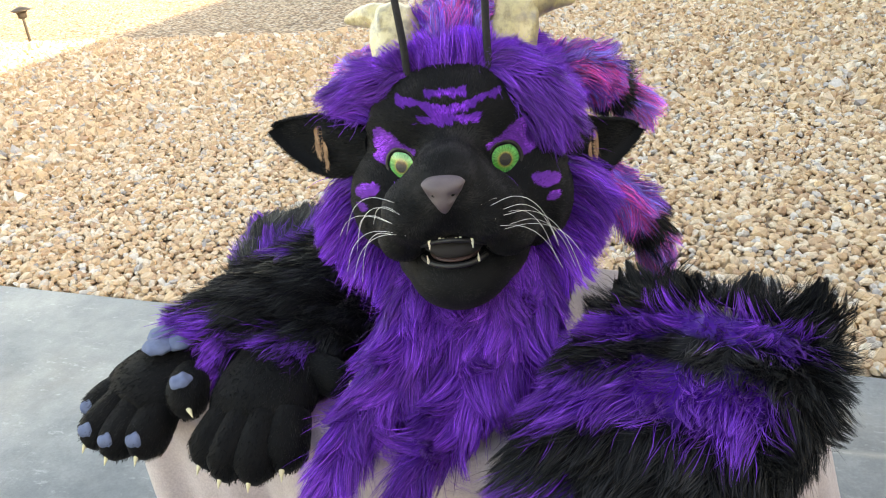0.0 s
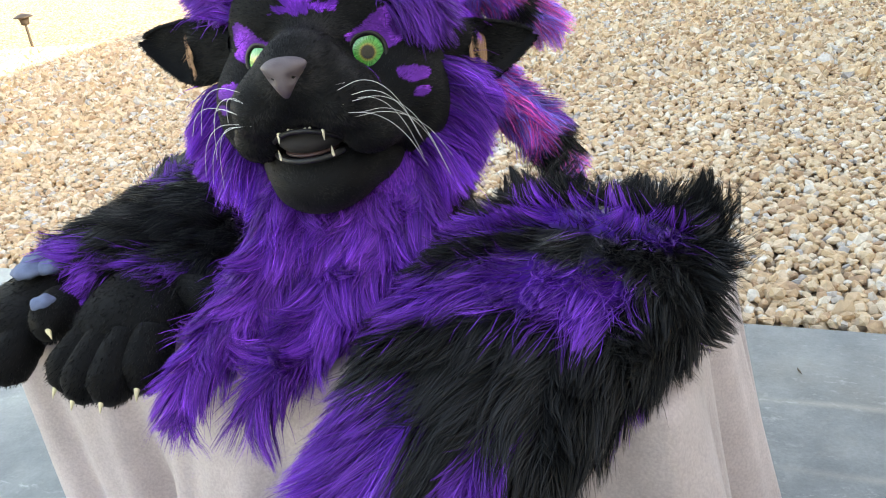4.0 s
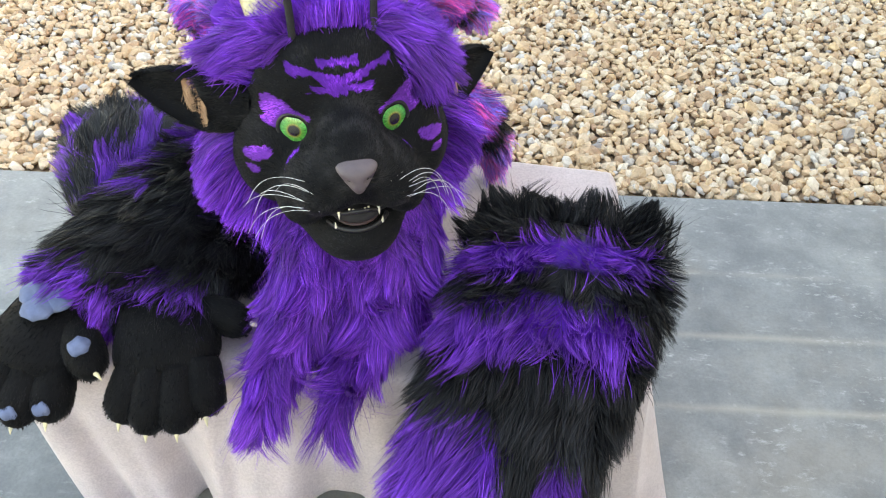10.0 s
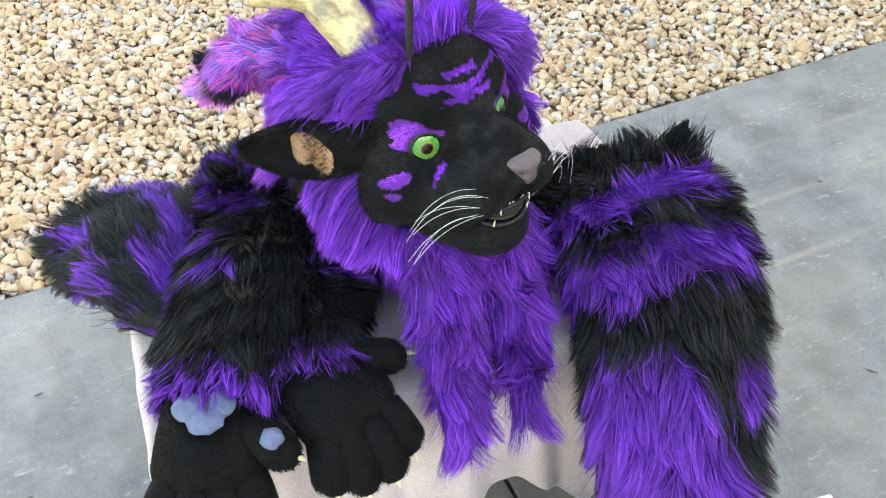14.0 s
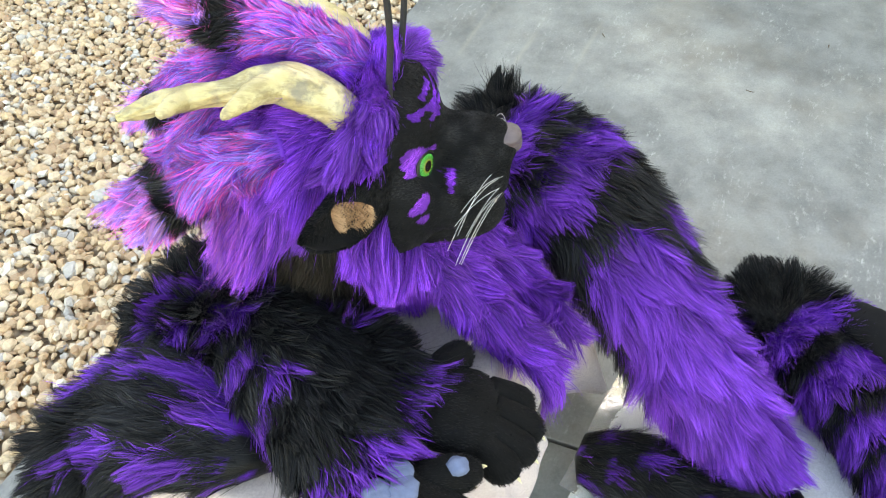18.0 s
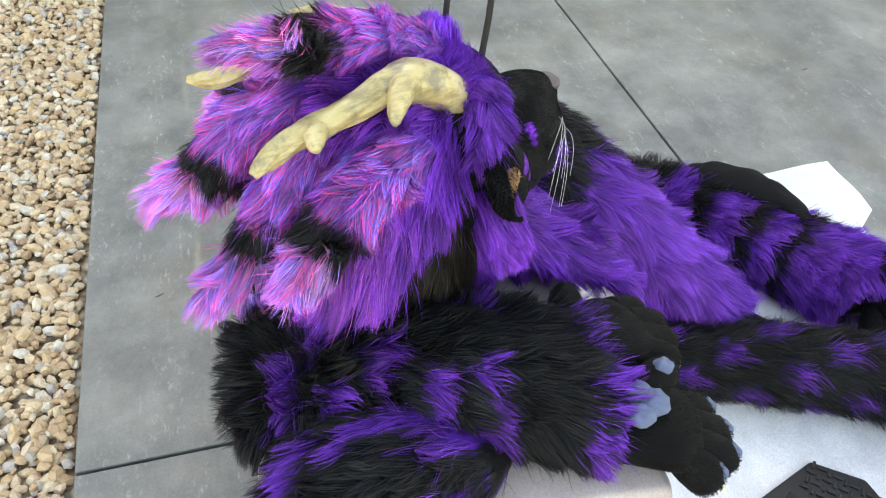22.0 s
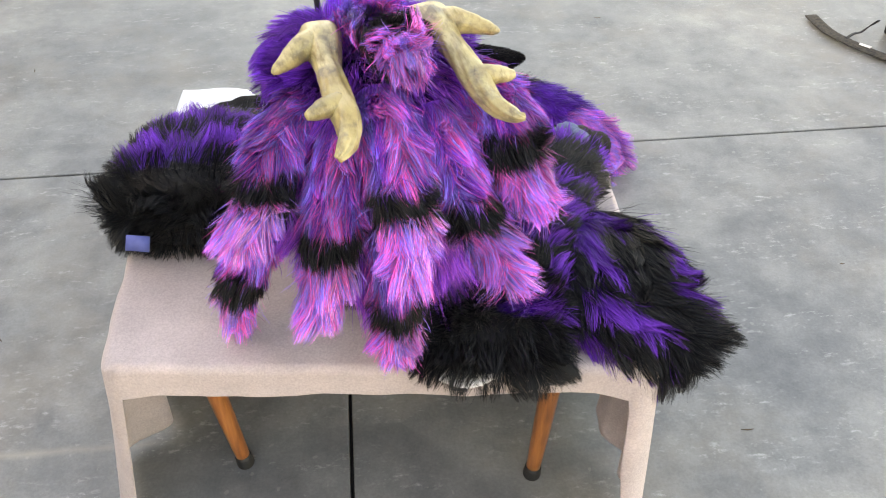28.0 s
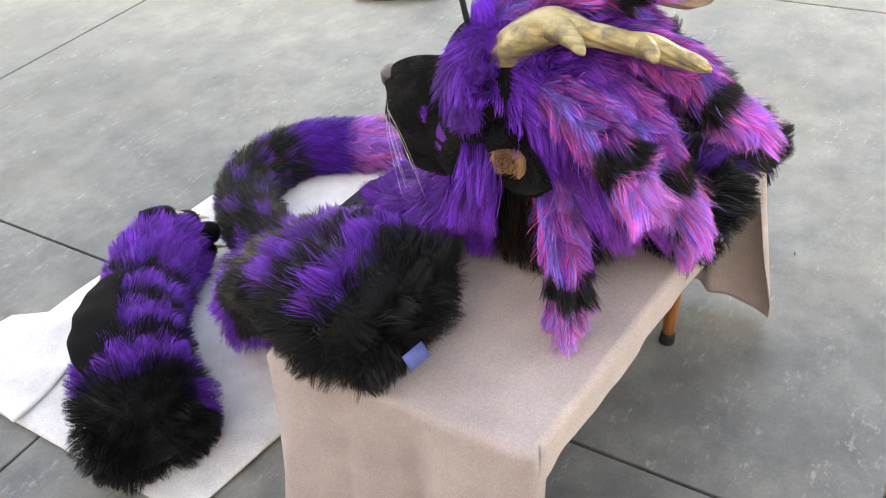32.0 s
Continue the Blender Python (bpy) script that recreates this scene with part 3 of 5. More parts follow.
def slab_bm(outline, z0, z1, bevel):
    bm = bmesh.new()
    fc = bm.faces.new([bm.verts.new((x, y, z0)) for x, y in outline])
    ex = bmesh.ops.extrude_face_region(bm, geom=[fc])
    for v in ex["geom"]:
        if isinstance(v, bmesh.types.BMVert):
            v.co.z = z1
    bmesh.ops.recalc_face_normals(bm, faces=bm.faces)
    bmesh.ops.bevel(bm, geom=bm.edges[:], offset=bevel, segments=3, affect="EDGES", profile=0.5)
    return bm


table = thing("low_table", "low table on round splayed wooden legs with rubber feet", "table")
part("tabletop", slab_bm([CENTRE + (c - CENTRE) * 0.985 for c in CORNERS], TOP - 0.028, TOP - 0.004, 0.006), BOARD, table)
part("apron", slab_bm([CENTRE + (c - CENTRE) * 0.72 for c in CORNERS], TOP - 0.075, TOP - 0.028, 0.004), WOOD, table)
for top_at, foot_at in (((0.374, 0.076), (0.331, 0.072)), ((-0.286, 0.176), (-0.262, 0.162)), ((0.36, -0.245), (0.32, -0.25)), ((-0.33, -0.22), (-0.3, -0.23))):
    a, b = Vector((*top_at, TOP - 0.03)), Vector((*foot_at, 0.0))
    d = b - a
    rows = [(*(a + d * k), r, r) for k, r in ((0, 0.021), (0.35, 0.0195), (0.7, 0.017), (0.94, 0.0145))]
    leg = put("leg", Tube(rows, 14, (0, 1, 0)).mesh("leg", 16), WOOD, table)
    rows = [(*(a + d * k), r, r) for k, r in ((0.925, 0.0165), (0.985, 0.0185), (1.0, 0.017))]
    put("rubber_foot", Tube(rows, 8, (0, 1, 0)).mesh("rubber_foot", 16), RUBBER, leg, "black rubber ferrule")

# how the cloth hangs round the table: side and share of it (0 front, 1 right end, 2 back, 3 left end), drop, and how far its hem stands off in x and y
HANG = np.array([
    (0, 0.4, 0.06, 0.02), (0.12, 0.41, 0.06, -0.02), (0.28, 0.41, 0.02, -0.05), (0.35, 0.36, 0, -0.07), (0.39, 0.285, 0, -0.07), (0.44, 0.245, 0, -0.065), (0.52, 0.255, 0, -0.065), (0.56, 0.275, 0, -0.065), (0.64, 0.34, 0, -0.06), (0.74, 0.42, 0, -0.06), (0.92, 0.44, 0.02, -0.05),
    (1.0, 0.43, 0.05, -0.05), (1.15, 0.435, 0.05, -0.02), (1.5, 0.43, 0.055, 0), (1.8, 0.44, 0.05, 0), (2.0, 0.445, 0.04, -0.01), (2.006, 0.43, 0.04, 0), (2.014, 0.075, 0, 0.004), (2.2, 0.066, 0, 0.004), (2.9, 0.06, 0, 0.004), (2.97, 0.075, 0, 0.004), (2.988, 0.43, 0.02, 0.012),
    (3.0, 0.448, 0.02, 0.015), (3.1, 0.43, 0, 0), (3.4, 0.37, -0.02, 0), (3.7, 0.36, -0.012, 0), (3.93, 0.39, 0, -0.01), (4.0, 0.4, 0.06, 0.02)])


def drape():
    """A cloth over the tabletop with a skirt that hangs unevenly: short at the back, raised in front, down to the floor at the corners."""
    nx, ny, rows = 140, 90, 40
    U, V = np.meshgrid(np.linspace(0, 1, nx + 1), np.linspace(0, 1, ny + 1), indexing="ij")
    u, v = U[..., None], V[..., None]
    fl, fr, br, bl = CORNERS
    p = fl * (1 - u) * (1 - v) + fr * u * (1 - v) + br * u * v + bl * (1 - u) * v
    z = TOP + 0.004 + 0.0014 * np.sin(p[..., 0] * 37 + 3 * np.sin(p[..., 1] * 11)) * np.sin(p[..., 1] * 29) * np.sin(np.pi * U) * np.sin(np.pi * V)
    top = np.concatenate([p, z[..., None]], -1).reshape(-1, 3)
    idx = np.arange((nx + 1) * (ny + 1)).reshape(nx + 1, ny + 1)
    q = [np.stack([idx[:-1, :-1], idx[1:, :-1], idx[1:, 1:], idx[:-1, 1:]], -1).reshape(-1, 4)]
    ring = np.concatenate([idx[:-1, 0], idx[-1, :-1], idx[:0:-1, -1], idx[0, :0:-1]])
    key = np.concatenate([np.arange(nx) / nx, 1 + np.arange(ny) / ny, 2 + np.arange(nx) / nx, 3 + np.arange(ny) / ny])
    rim = top[ring]
    n = len(ring)
    step = np.linalg.norm(np.roll(rim, -1, 0) - rim, axis=1)
    run = np.cumsum(step) - step[0]
    tang = unit(np.roll(rim, -3, 0) - np.roll(rim, 3, 0))
    out = np.stack([tang[:, 1], -tang[:, 0], np.zeros(n)], 1)
    drop, dx, dy = (np.interp(key, HANG[:, 0], HANG[:, k]) for k in (1, 2, 3))
    drop = drop + 0.006 * np.sin(run * 31) * np.clip(drop * 4, 0, 1)
    r = 0.013
    layers = [rim]
    for f in np.linspace(0, 1, rows + 1)[1:] ** 1.25:
        d = drop * f
        a = np.minimum(d / r, np.pi / 2)
        sink = np.where(d < r * np.pi / 2, r * (1 - np.cos(a)), d - r * (np.pi / 2 - 1))
        k = f ** 1.2
        wave = (0.04 * np.sin(run * 19 + 0.8) + 0.022 * np.sin(run * 43 + 2.1) + 0.008 * np.sin(run * 90)) * np.clip(drop / 0.4, 0, 1) ** 1.5 * f ** 0.9
        w = rim + out * (r * np.sin(a) + wave)[:, None]
        w[:, 0] += dx * k
        w[:, 1] += dy * k
        w[:, 2] = np.maximum(rim[:, 2] - sink, 0.004 + 0.01 * np.maximum(np.sin(run * 60), 0))
        layers.append(w)
    v = np.vstack([top] + layers[1:])
    base = [ring] + [len(top) + np.arange(n) + k * n for k in range(rows)]
    for a, b in zip(base[:-1], base[1:]):
        q.append(np.stack([a, b, np.roll(b, -1), np.roll(a, -1)], -1))
    return mesh_from("tablecloth", v, np.concatenate(q))


cloth = put("tablecloth", drape(), CLOTH)
sol = cloth.modifiers.new("thick", "SOLIDIFY")
sol.thickness = 0.003
sol.offset = 1
tagged(cloth, "pinkish grey brushed cotton cloth hanging unevenly over a low table", "tablecloth")


def sheet_mesh(corners, n, wob, seed, lift=0.004):
    """A soft sheet over four corners, with slight waves."""
    a, b, c, d = (np.array(k, float) for k in corners)
    u, v = np.meshgrid(np.linspace(0, 1, n), np.linspace(0, 1, n), indexing="ij")
    u, v = u[..., None], v[..., None]
    p = a * (1 - u) * (1 - v) + b * u * (1 - v) + c * u * v + d * (1 - u) * v
    w = wob * (np.sin(p[..., 0] * 13 + seed) * np.sin(p[..., 1] * 11 + 2 * seed) + 0.5 * np.sin(p[..., 0] * 31 + p[..., 1] * 23))
    p = p.copy()
    p[..., 2] += lift + wob * 1.5 + w
    idx = np.arange(n * n).reshape(n, n)
    q = np.stack([idx[:-1, :-1], idx[1:, :-1], idx[1:, 1:], idx[:-1, 1:]], -1).reshape(-1, 4)
    return mesh_from("sheet", p.reshape(-1, 3), q)


sheet = put("floor_sheet", sheet_mesh([(-0.655, -0.345, 0), (0.652, -0.545, 0), (0.648, -1.392, 0), (-0.66, -1.3, 0)], 60, 0.002, 1), SHEET)
sheet.modifiers.new("thick", "SOLIDIFY").thickness = 0.005
tagged(sheet, "white felt sheet spread on the concrete floor", "sheet")
fold = put("folded_sheet", sheet_mesh([(0.22, -1.16, 0.008), (0.66, -1.1, 0.012), (0.63, -1.40, 0.045), (0.42, -1.41, 0.03)], 30, 0.006, 4), SHEET)
fold.modifiers.new("thick", "SOLIDIFY").thickness = 0.005
tagged(fold, "turned-up corner of a second white sheet on the floor", "sheet")
film_ob = put("plastic_film", sheet_mesh([(0.0, -0.42, 0.012), (0.3, -0.46, 0.02), (0.24, -0.66, 0.03), (-0.06, -0.62, 0.012)], 40, 0.01, 2), FILM)
tagged(film_ob, "crumpled clear plastic film on a white sheet", "plastic film")

# ---- costume head ----
HEAD = Matrix.Translation((0.018, -0.025, 0.80)) @ Matrix.Rotation(radians(15.5), 4, "Z")
H_ROT = np.array(HEAD.to_3x3())
H_AT = np.array(HEAD.translation)


def to_head(p):
    return (np.asarray(p, float) - H_AT) @ H_ROT


def blend_sdf(p, parts, k):
    """Smooth union of ellipsoids."""
    out = None
    for c, r in parts:
        c, r = np.array(c), np.array(r)
        q = np.linalg.norm((p - c) / r, axis=-1)
        g = np.linalg.norm((p - c) / (r * r), axis=-1)
        d = q * (q - 1) / np.maximum(g, 1e-6)
        if out is None:
            out = d
        else:
            h = np.clip(0.5 + 0.5 * (d - out) / k, 0, 1)
            out = d * (1 - h) + out * h - k * h * (1 - h)
    return out


def star(parts, k, centre, nu, nv):
    """The skin of a blend of ellipsoids as seen from a centre inside it: places, ways out, and the faces of a grid."""
    th, ph = np.meshgrid(np.linspace(0, np.pi, nv), np.arange(nu) / nu * 2 * np.pi, indexing="ij")
    d = np.stack([np.sin(th) * np.cos(ph), -np.cos(th), np.sin(th) * np.sin(ph)], -1).reshape(-1, 3)
    return d, star_at(d, parts, k, centre)


def star_at(d, parts, k, centre):
    lo, hi = np.zeros(len(d)), np.full(len(d), 0.7)
    c = np.array(centre)
    for _ in range(26):
        mid = (lo + hi) / 2
        ins = blend_sdf(c + d * mid[:, None], parts, k) < 0
        lo, hi = np.where(ins, mid, lo), np.where(ins, hi, mid)
    return c + d * lo[:, None]


def sdf_normal(p, parts, k):
    e = 1e-4
    return unit(np.stack([blend_sdf(p + np.eye(3)[i] * e, parts, k) - blend_sdf(p - np.eye(3)[i] * e, parts, k) for i in range(3)], -1))


def grid_faces(nu, nv):
    idx = np.arange(nu * nv).reshape(nv, nu)
    return np.stack([idx[:-1], idx[1:], np.roll(idx, -1, 1)[1:], np.roll(idx, -1, 1)[:-1]], -1).reshape(-1, 4)


FACE = [((0, -0.03, 0.012), (0.136, 0.12, 0.108)), ((0, -0.082, 0.045), (0.105, 0.062, 0.062)), ((0, -0.16, 0.0), (0.042, 0.105, 0.04)),
        ((0, -0.205, -0.018), (0.056, 0.056, 0.045)), ((0.043, -0.195, -0.042), (0.045, 0.062, 0.04)), ((-0.043, -0.195, -0.042), (0.045, 0.062, 0.04)),
        ((0.066, -0.16, -0.084), (0.038, 0.068, 0.032)), ((-0.066, -0.16, -0.084), (0.038, 0.068, 0.032)),
        ((0.092, -0.075, -0.07), (0.062, 0.08, 0.08)), ((-0.092, -0.075, -0.07), (0.062, 0.08, 0.08))]
JAW = [((0, -0.12, -0.132), (0.09, 0.1, 0.053)), ((0, -0.198, -0.136), (0.057, 0.052, 0.041))]
MANE = [((0, 0.04, 0.0), (0.142, 0.13, 0.13)), ((0, 0.04, -0.17), (0.15, 0.125, 0.17)), ((0, -0.08, -0.22), (0.082, 0.072, 0.1))]


def face_pigment(p):
    """Violet marks on the shaved black face."""
    x, y, z = p[:, 0], p[:, 1], p[:, 2]
    ax = np.abs(x)
    wob = 0.0008 * np.sin(x * 150 + z * 60) + 0.0006 * np.sin(z * 210 - x * 80) + 0.0006 * np.sin(x * 420 + z * 370)
    # brows: a wedge that rises outwards over each eye and runs down its outer side
    top = np.where(ax < 0.09, 0.016 + 0.6 * (ax - 0.041), 0.0454 - 0.3 * (ax - 0.09))
    rim = np.hypot(ax - 0.066, z + 0.004)
    brow = (ax > 0.04) & (ax < 0.106 + 3 * wob) & (z > np.where(ax < 0.07, 0.0125, -0.004 + 0.3 * (ax - 0.09))) & (z < top + 1.5 * wob) & (rim > 0.0225) & (y < -0.05) & (y > -0.15)
    m = np.zeros(len(p), bool)
    # chevrons on the forehead
    for zc, half, thick, rise in ((0.083, 0.026, 0.0048, 0.2), (0.064, 0.066, 0.006, 0.26), (0.053, 0.04, 0.0048, 0.12)):
        m |= (np.abs(z - zc - rise * ax + 2 * wob) < thick * (1.15 - 0.5 * ax / half) + wob) & (ax < half + 2 * wob) & (y < 0.0) & (y > -0.152)
    # cheek flecks and a short stripe under each eye
    brow |= (((ax - 0.118) / 0.019) ** 2 + ((z + 0.034 + 0.25 * (ax - 0.116)) / 0.0085) ** 2 < 1 + 60 * wob) & (y < -0.03)
    brow |= (((ax - 0.126) / 0.009) ** 2 + ((z + 0.056) / 0.006) ** 2 < 1 + 60 * wob) & (y < -0.03)
    m |= (np.abs(y + 0.176) < 0.0055 + 2 * wob) & (z < -0.01 + 3 * wob) & (z > -0.038) & (ax > 0.03)
    return choose(brow, np.array([0.135, 0.027, 0.3]), choose(m, np.array([0.1, 0.016, 0.28]), BLACK * 0.9))


head = thing("cat_mask", "black cat mask with violet mane and cream horns on a tablecloth", "mask")
head.matrix_world = HEAD
C0 = (0, -0.06, -0.02)
d, p = star(FACE, 0.022, C0, 300, 240)
face = put("face", mesh_from("face", p, grid_faces(300, 240), None, True, face_pigment(p)), PILE, head, "shaved black plush face with violet brow marks")
d, p = star(JAW, 0.025, (0, -0.15, -0.125), 100, 80)
jaw = put("jaw", mesh_from("jaw", p, grid_faces(100, 80), None, True, np.repeat(BLACK[None] * 0.9, len(p), 0)), PILE, head, "shaved black lower jaw, slightly open")


def pile(parts, k, centre, n, seed, pigment, keep, length=0.0045, width=0.0008, lay=0.84, back=(0, 1, -0.2)):
    rng = np.random.default_rng(seed)
    d = unit(rng.normal(0, 1, (n, 3)))
    p = star_at(d, parts, k, centre)
    p = p[keep(p)]
    nrm = sdf_normal(p, parts, k)
    fl = np.array(back, float) - nrm * (nrm @ np.array(back, float))[:, None]
    c = pigment(p)
    return strands("pile", p, nrm, fl, length, c, c * 1.25, width=width, lay=lay, droop=0.05, clump=0.12, cell=0.006, kick=0.1, jitter=0.12, seed=seed, short=True)


def shaved(p):
    """The face but for eyes and nose."""
    eyes = np.hypot(np.abs(p[:, 0]) - 0.066, p[:, 2] + 0.004) < 0.026
    leather = (p[:, 1] < -0.225) & (np.abs(p[:, 0]) < 0.005 + 0.6 * np.clip(p[:, 2] + 0.014, 0, 0.03)) & (p[:, 2] > -0.014) & (p[:, 2] < 0.022)
    return (p[:, 1] < 0.0) & ~(eyes & (p[:, 1] > -0.16)) & ~leather


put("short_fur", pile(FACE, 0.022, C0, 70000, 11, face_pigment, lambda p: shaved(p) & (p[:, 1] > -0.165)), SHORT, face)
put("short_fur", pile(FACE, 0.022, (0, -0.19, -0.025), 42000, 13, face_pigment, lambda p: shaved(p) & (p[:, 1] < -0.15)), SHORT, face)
put("short_fur", pile(JAW, 0.025, (0, -0.15, -0.125), 16000, 12, lambda p: np.repeat(BLACK[None], len(p), 0), lambda p: p[:, 2] < -0.09, 0.004, 0.0007, 0.9), SHORT, jaw)
part("mouth", ball_bm((0, -0.19, -0.08), (0.044, 0.058, 0.021)), MOUTH, head, "dark mouth lining")
part("tongue", ball_bm((0, -0.208, -0.094), (0.032, 0.034, 0.006)), TONGUE, head, "dull red tongue")
lip_rows = [(0.046 * math.sin(a), -0.196 - 0.05 * math.cos(a), -0.0985 + 0.004 * abs(math.sin(a)) ** 3, 0.0032, 0.0036) for a in np.linspace(-1.05, 1.05, 11)]
put("lower_lip", Tube(lip_rows, 40).mesh("lower_lip", 12), LIP, head, "smooth dark lower lip")
lip_rows = [(0.046 * math.sin(a), -0.197 - 0.053 * math.cos(a), -0.062 - 0.024 * abs(math.sin(a)) ** 2.2, 0.0028, 0.0028) for a in np.linspace(-1.08, 1.08, 11)]
put("upper_lip", Tube(lip_rows, 40).mesh("upper_lip", 12), LIP, head, "smooth dark upper lip")


def cone_bm(a, b, r, seg=8, curve=(0, 0, 0)):
    a, b, cv = np.array(a, float), np.array(b, float), np.array(curve, float)
    rows = [(*(a + (b - a) * k + cv * 4 * k * (1 - k)), r * w, r * w) for k, w in ((0, 1), (0.35, 0.85), (0.7, 0.5), (1.0, 0.08))]
    return Tube(rows, 9, (0.3, 0.2, 1)).mesh("cone", seg)


for sx in (-1, 1):
    put("tooth", cone_bm((sx * 0.026, -0.242, -0.064), (sx * 0.0265, -0.245, -0.076), 0.0022), TOOTH, head, "cream canine tooth")
    put("tooth", cone_bm((sx * 0.031, -0.236, -0.098), (sx * 0.0315, -0.239, -0.085), 0.0019), TOOTH, head, "cream canine tooth")
    for i in range(3):
        x = sx * (0.0026 + 0.005 * i)
        put("tooth", cone_bm((x, -0.25 + 0.002 * i, -0.06), (x, -0.249 + 0.002 * i, -0.0645), 0.0018, 6), TOOTH, head)

# nose leather: wide above, narrow below, with two nostrils
bm = ball_bm((0, 0, 0), (0.0272, 0.021, 0.0195), None, 32, 20)
for v in bm.verts:
    k = v.co.z / 0.0195
    v.co.x *= 1.0 if k > 0.3 else 0.34 + 0.66 * max(0.0, (k + 1.0) / 1.3) ** 1.15
    if k > 0:
        v.co.z = 0.0195 * k ** 0.7 * 0.82
    else:
        v.co.z *= 1.45
    v.co.y += 0.0016 * math.exp(-((v.co.x / 0.003) ** 2)) * (1 if v.co.y < 0 else 0)
    dx, dz = abs(v.co.x) - 0.0125 - 0.25 * v.co.z, v.co.z + 0.0045
    if v.co.y < 0:
        v.co.y += 0.009 * math.exp(-(dx * dx + dz * dz * 1.6) / 0.000016)
    v.co = Vector((v.co.x, v.co.y - 0.253 - 0.007 * max(0.0, -k), v.co.z + 0.006))
part("nose", bm, NOSE, head, "mauve grey rubber nose")


def ring_mesh(name, major, minor, n=32, m=10):
    a, b = np.meshgrid(np.arange(n) / n * 2 * np.pi, np.arange(m) / m * 2 * np.pi, indexing="ij")
    v = np.stack([(major + minor * np.cos(b)) * np.cos(a), minor * np.sin(b), (major + minor * np.cos(b)) * np.sin(a)], -1).reshape(-1, 3)
    idx = np.arange(n * m).reshape(n, m)
    q = np.stack([idx, np.roll(idx, -1, 0), np.roll(np.roll(idx, -1, 0), -1, 1), np.roll(idx, -1, 1)], -1).reshape(-1, 4)
    return mesh_from(name, v, q)


def disc_mesh(name, r, depth, n=36, rings=10):
    """A shallow bowl or dome in the xz plane, bulging by depth towards -y."""
    rad, a = np.meshgrid(np.linspace(0.02, 1, rings), np.arange(n) / n * 2 * np.pi, indexing="ij")
    v = np.stack([r * rad * np.cos(a), -depth * (1 - rad**2), r * rad * np.sin(a)], -1).reshape(-1, 3)
    idx = np.arange(n * rings).reshape(rings, n)
    q = np.stack([idx[:-1], np.roll(idx, -1, 1)[:-1], np.roll(idx, -1, 1)[1:], idx[1:]], -1).reshape(-1, 4)
    mid = len(v)
    v = np.vstack([v, [(0, -depth, 0)]])
    tr = np.stack([np.roll(idx[0], -1), idx[0], np.full(n, mid)], -1)
    return mesh_from(name, v, q, tr)


for sx in (-1, 1):
    eye = put("eye", disc_mesh("eye", 0.0222, 0.004), IRIS, head, "glassy green eye")
    eye.matrix_local = Matrix.Translation((sx * 0.066, -0.137, -0.004)) @ Matrix.Rotation(radians(sx * 24), 4, "Z") @ Matrix.Rotation(radians(-6), 4, "X")
    put("eye_rim", ring_mesh("eye_rim", 0.0232, 0.003), RIM, eye)

# ears: cupped leaves that point out and back, with a deep lower lobe and a tan hollow
def ear_point(base, axis, front, u, v, back):
    """A place on an ear: u from base to tip, v from the lower edge (-1) to the upper (1), on the hollow or on the back."""
    hi = np.interp(u, (0, 0.2, 0.5, 0.8, 0.94, 1), (0.02, 0.03, 0.028, 0.017, 0.008, 0.001))
    lo = np.interp(u, (0, 0.2, 0.4, 0.6, 0.8, 0.94, 1), (0.028, 0.046, 0.053, 0.048, 0.03, 0.012, 0.001))
    up = np.where(v > 0, hi, lo) * np.sin(v * np.pi / 2)
    cup = np.where(v > 0, 0.016, 0.042) * (1 - 0.6 * u) * v**2 - 0.016 * (1 - u)
    thick = 0.011 * np.sqrt(np.maximum(1 - np.abs(v) ** 4, 0)) * np.sqrt(np.maximum(1 - u**6, 0)) + 0.0015
    step = np.clip((u - 0.36) / 0.2, 0, 1)
    off = cup - thick if back else cup + 0.036 * (1 - step * step * (3 - 2 * step)) * (1 - v**2)
    return base + axis * u[:, None] + np.array([0, 0, 1.0]) * up[:, None] + front * off[:, None]


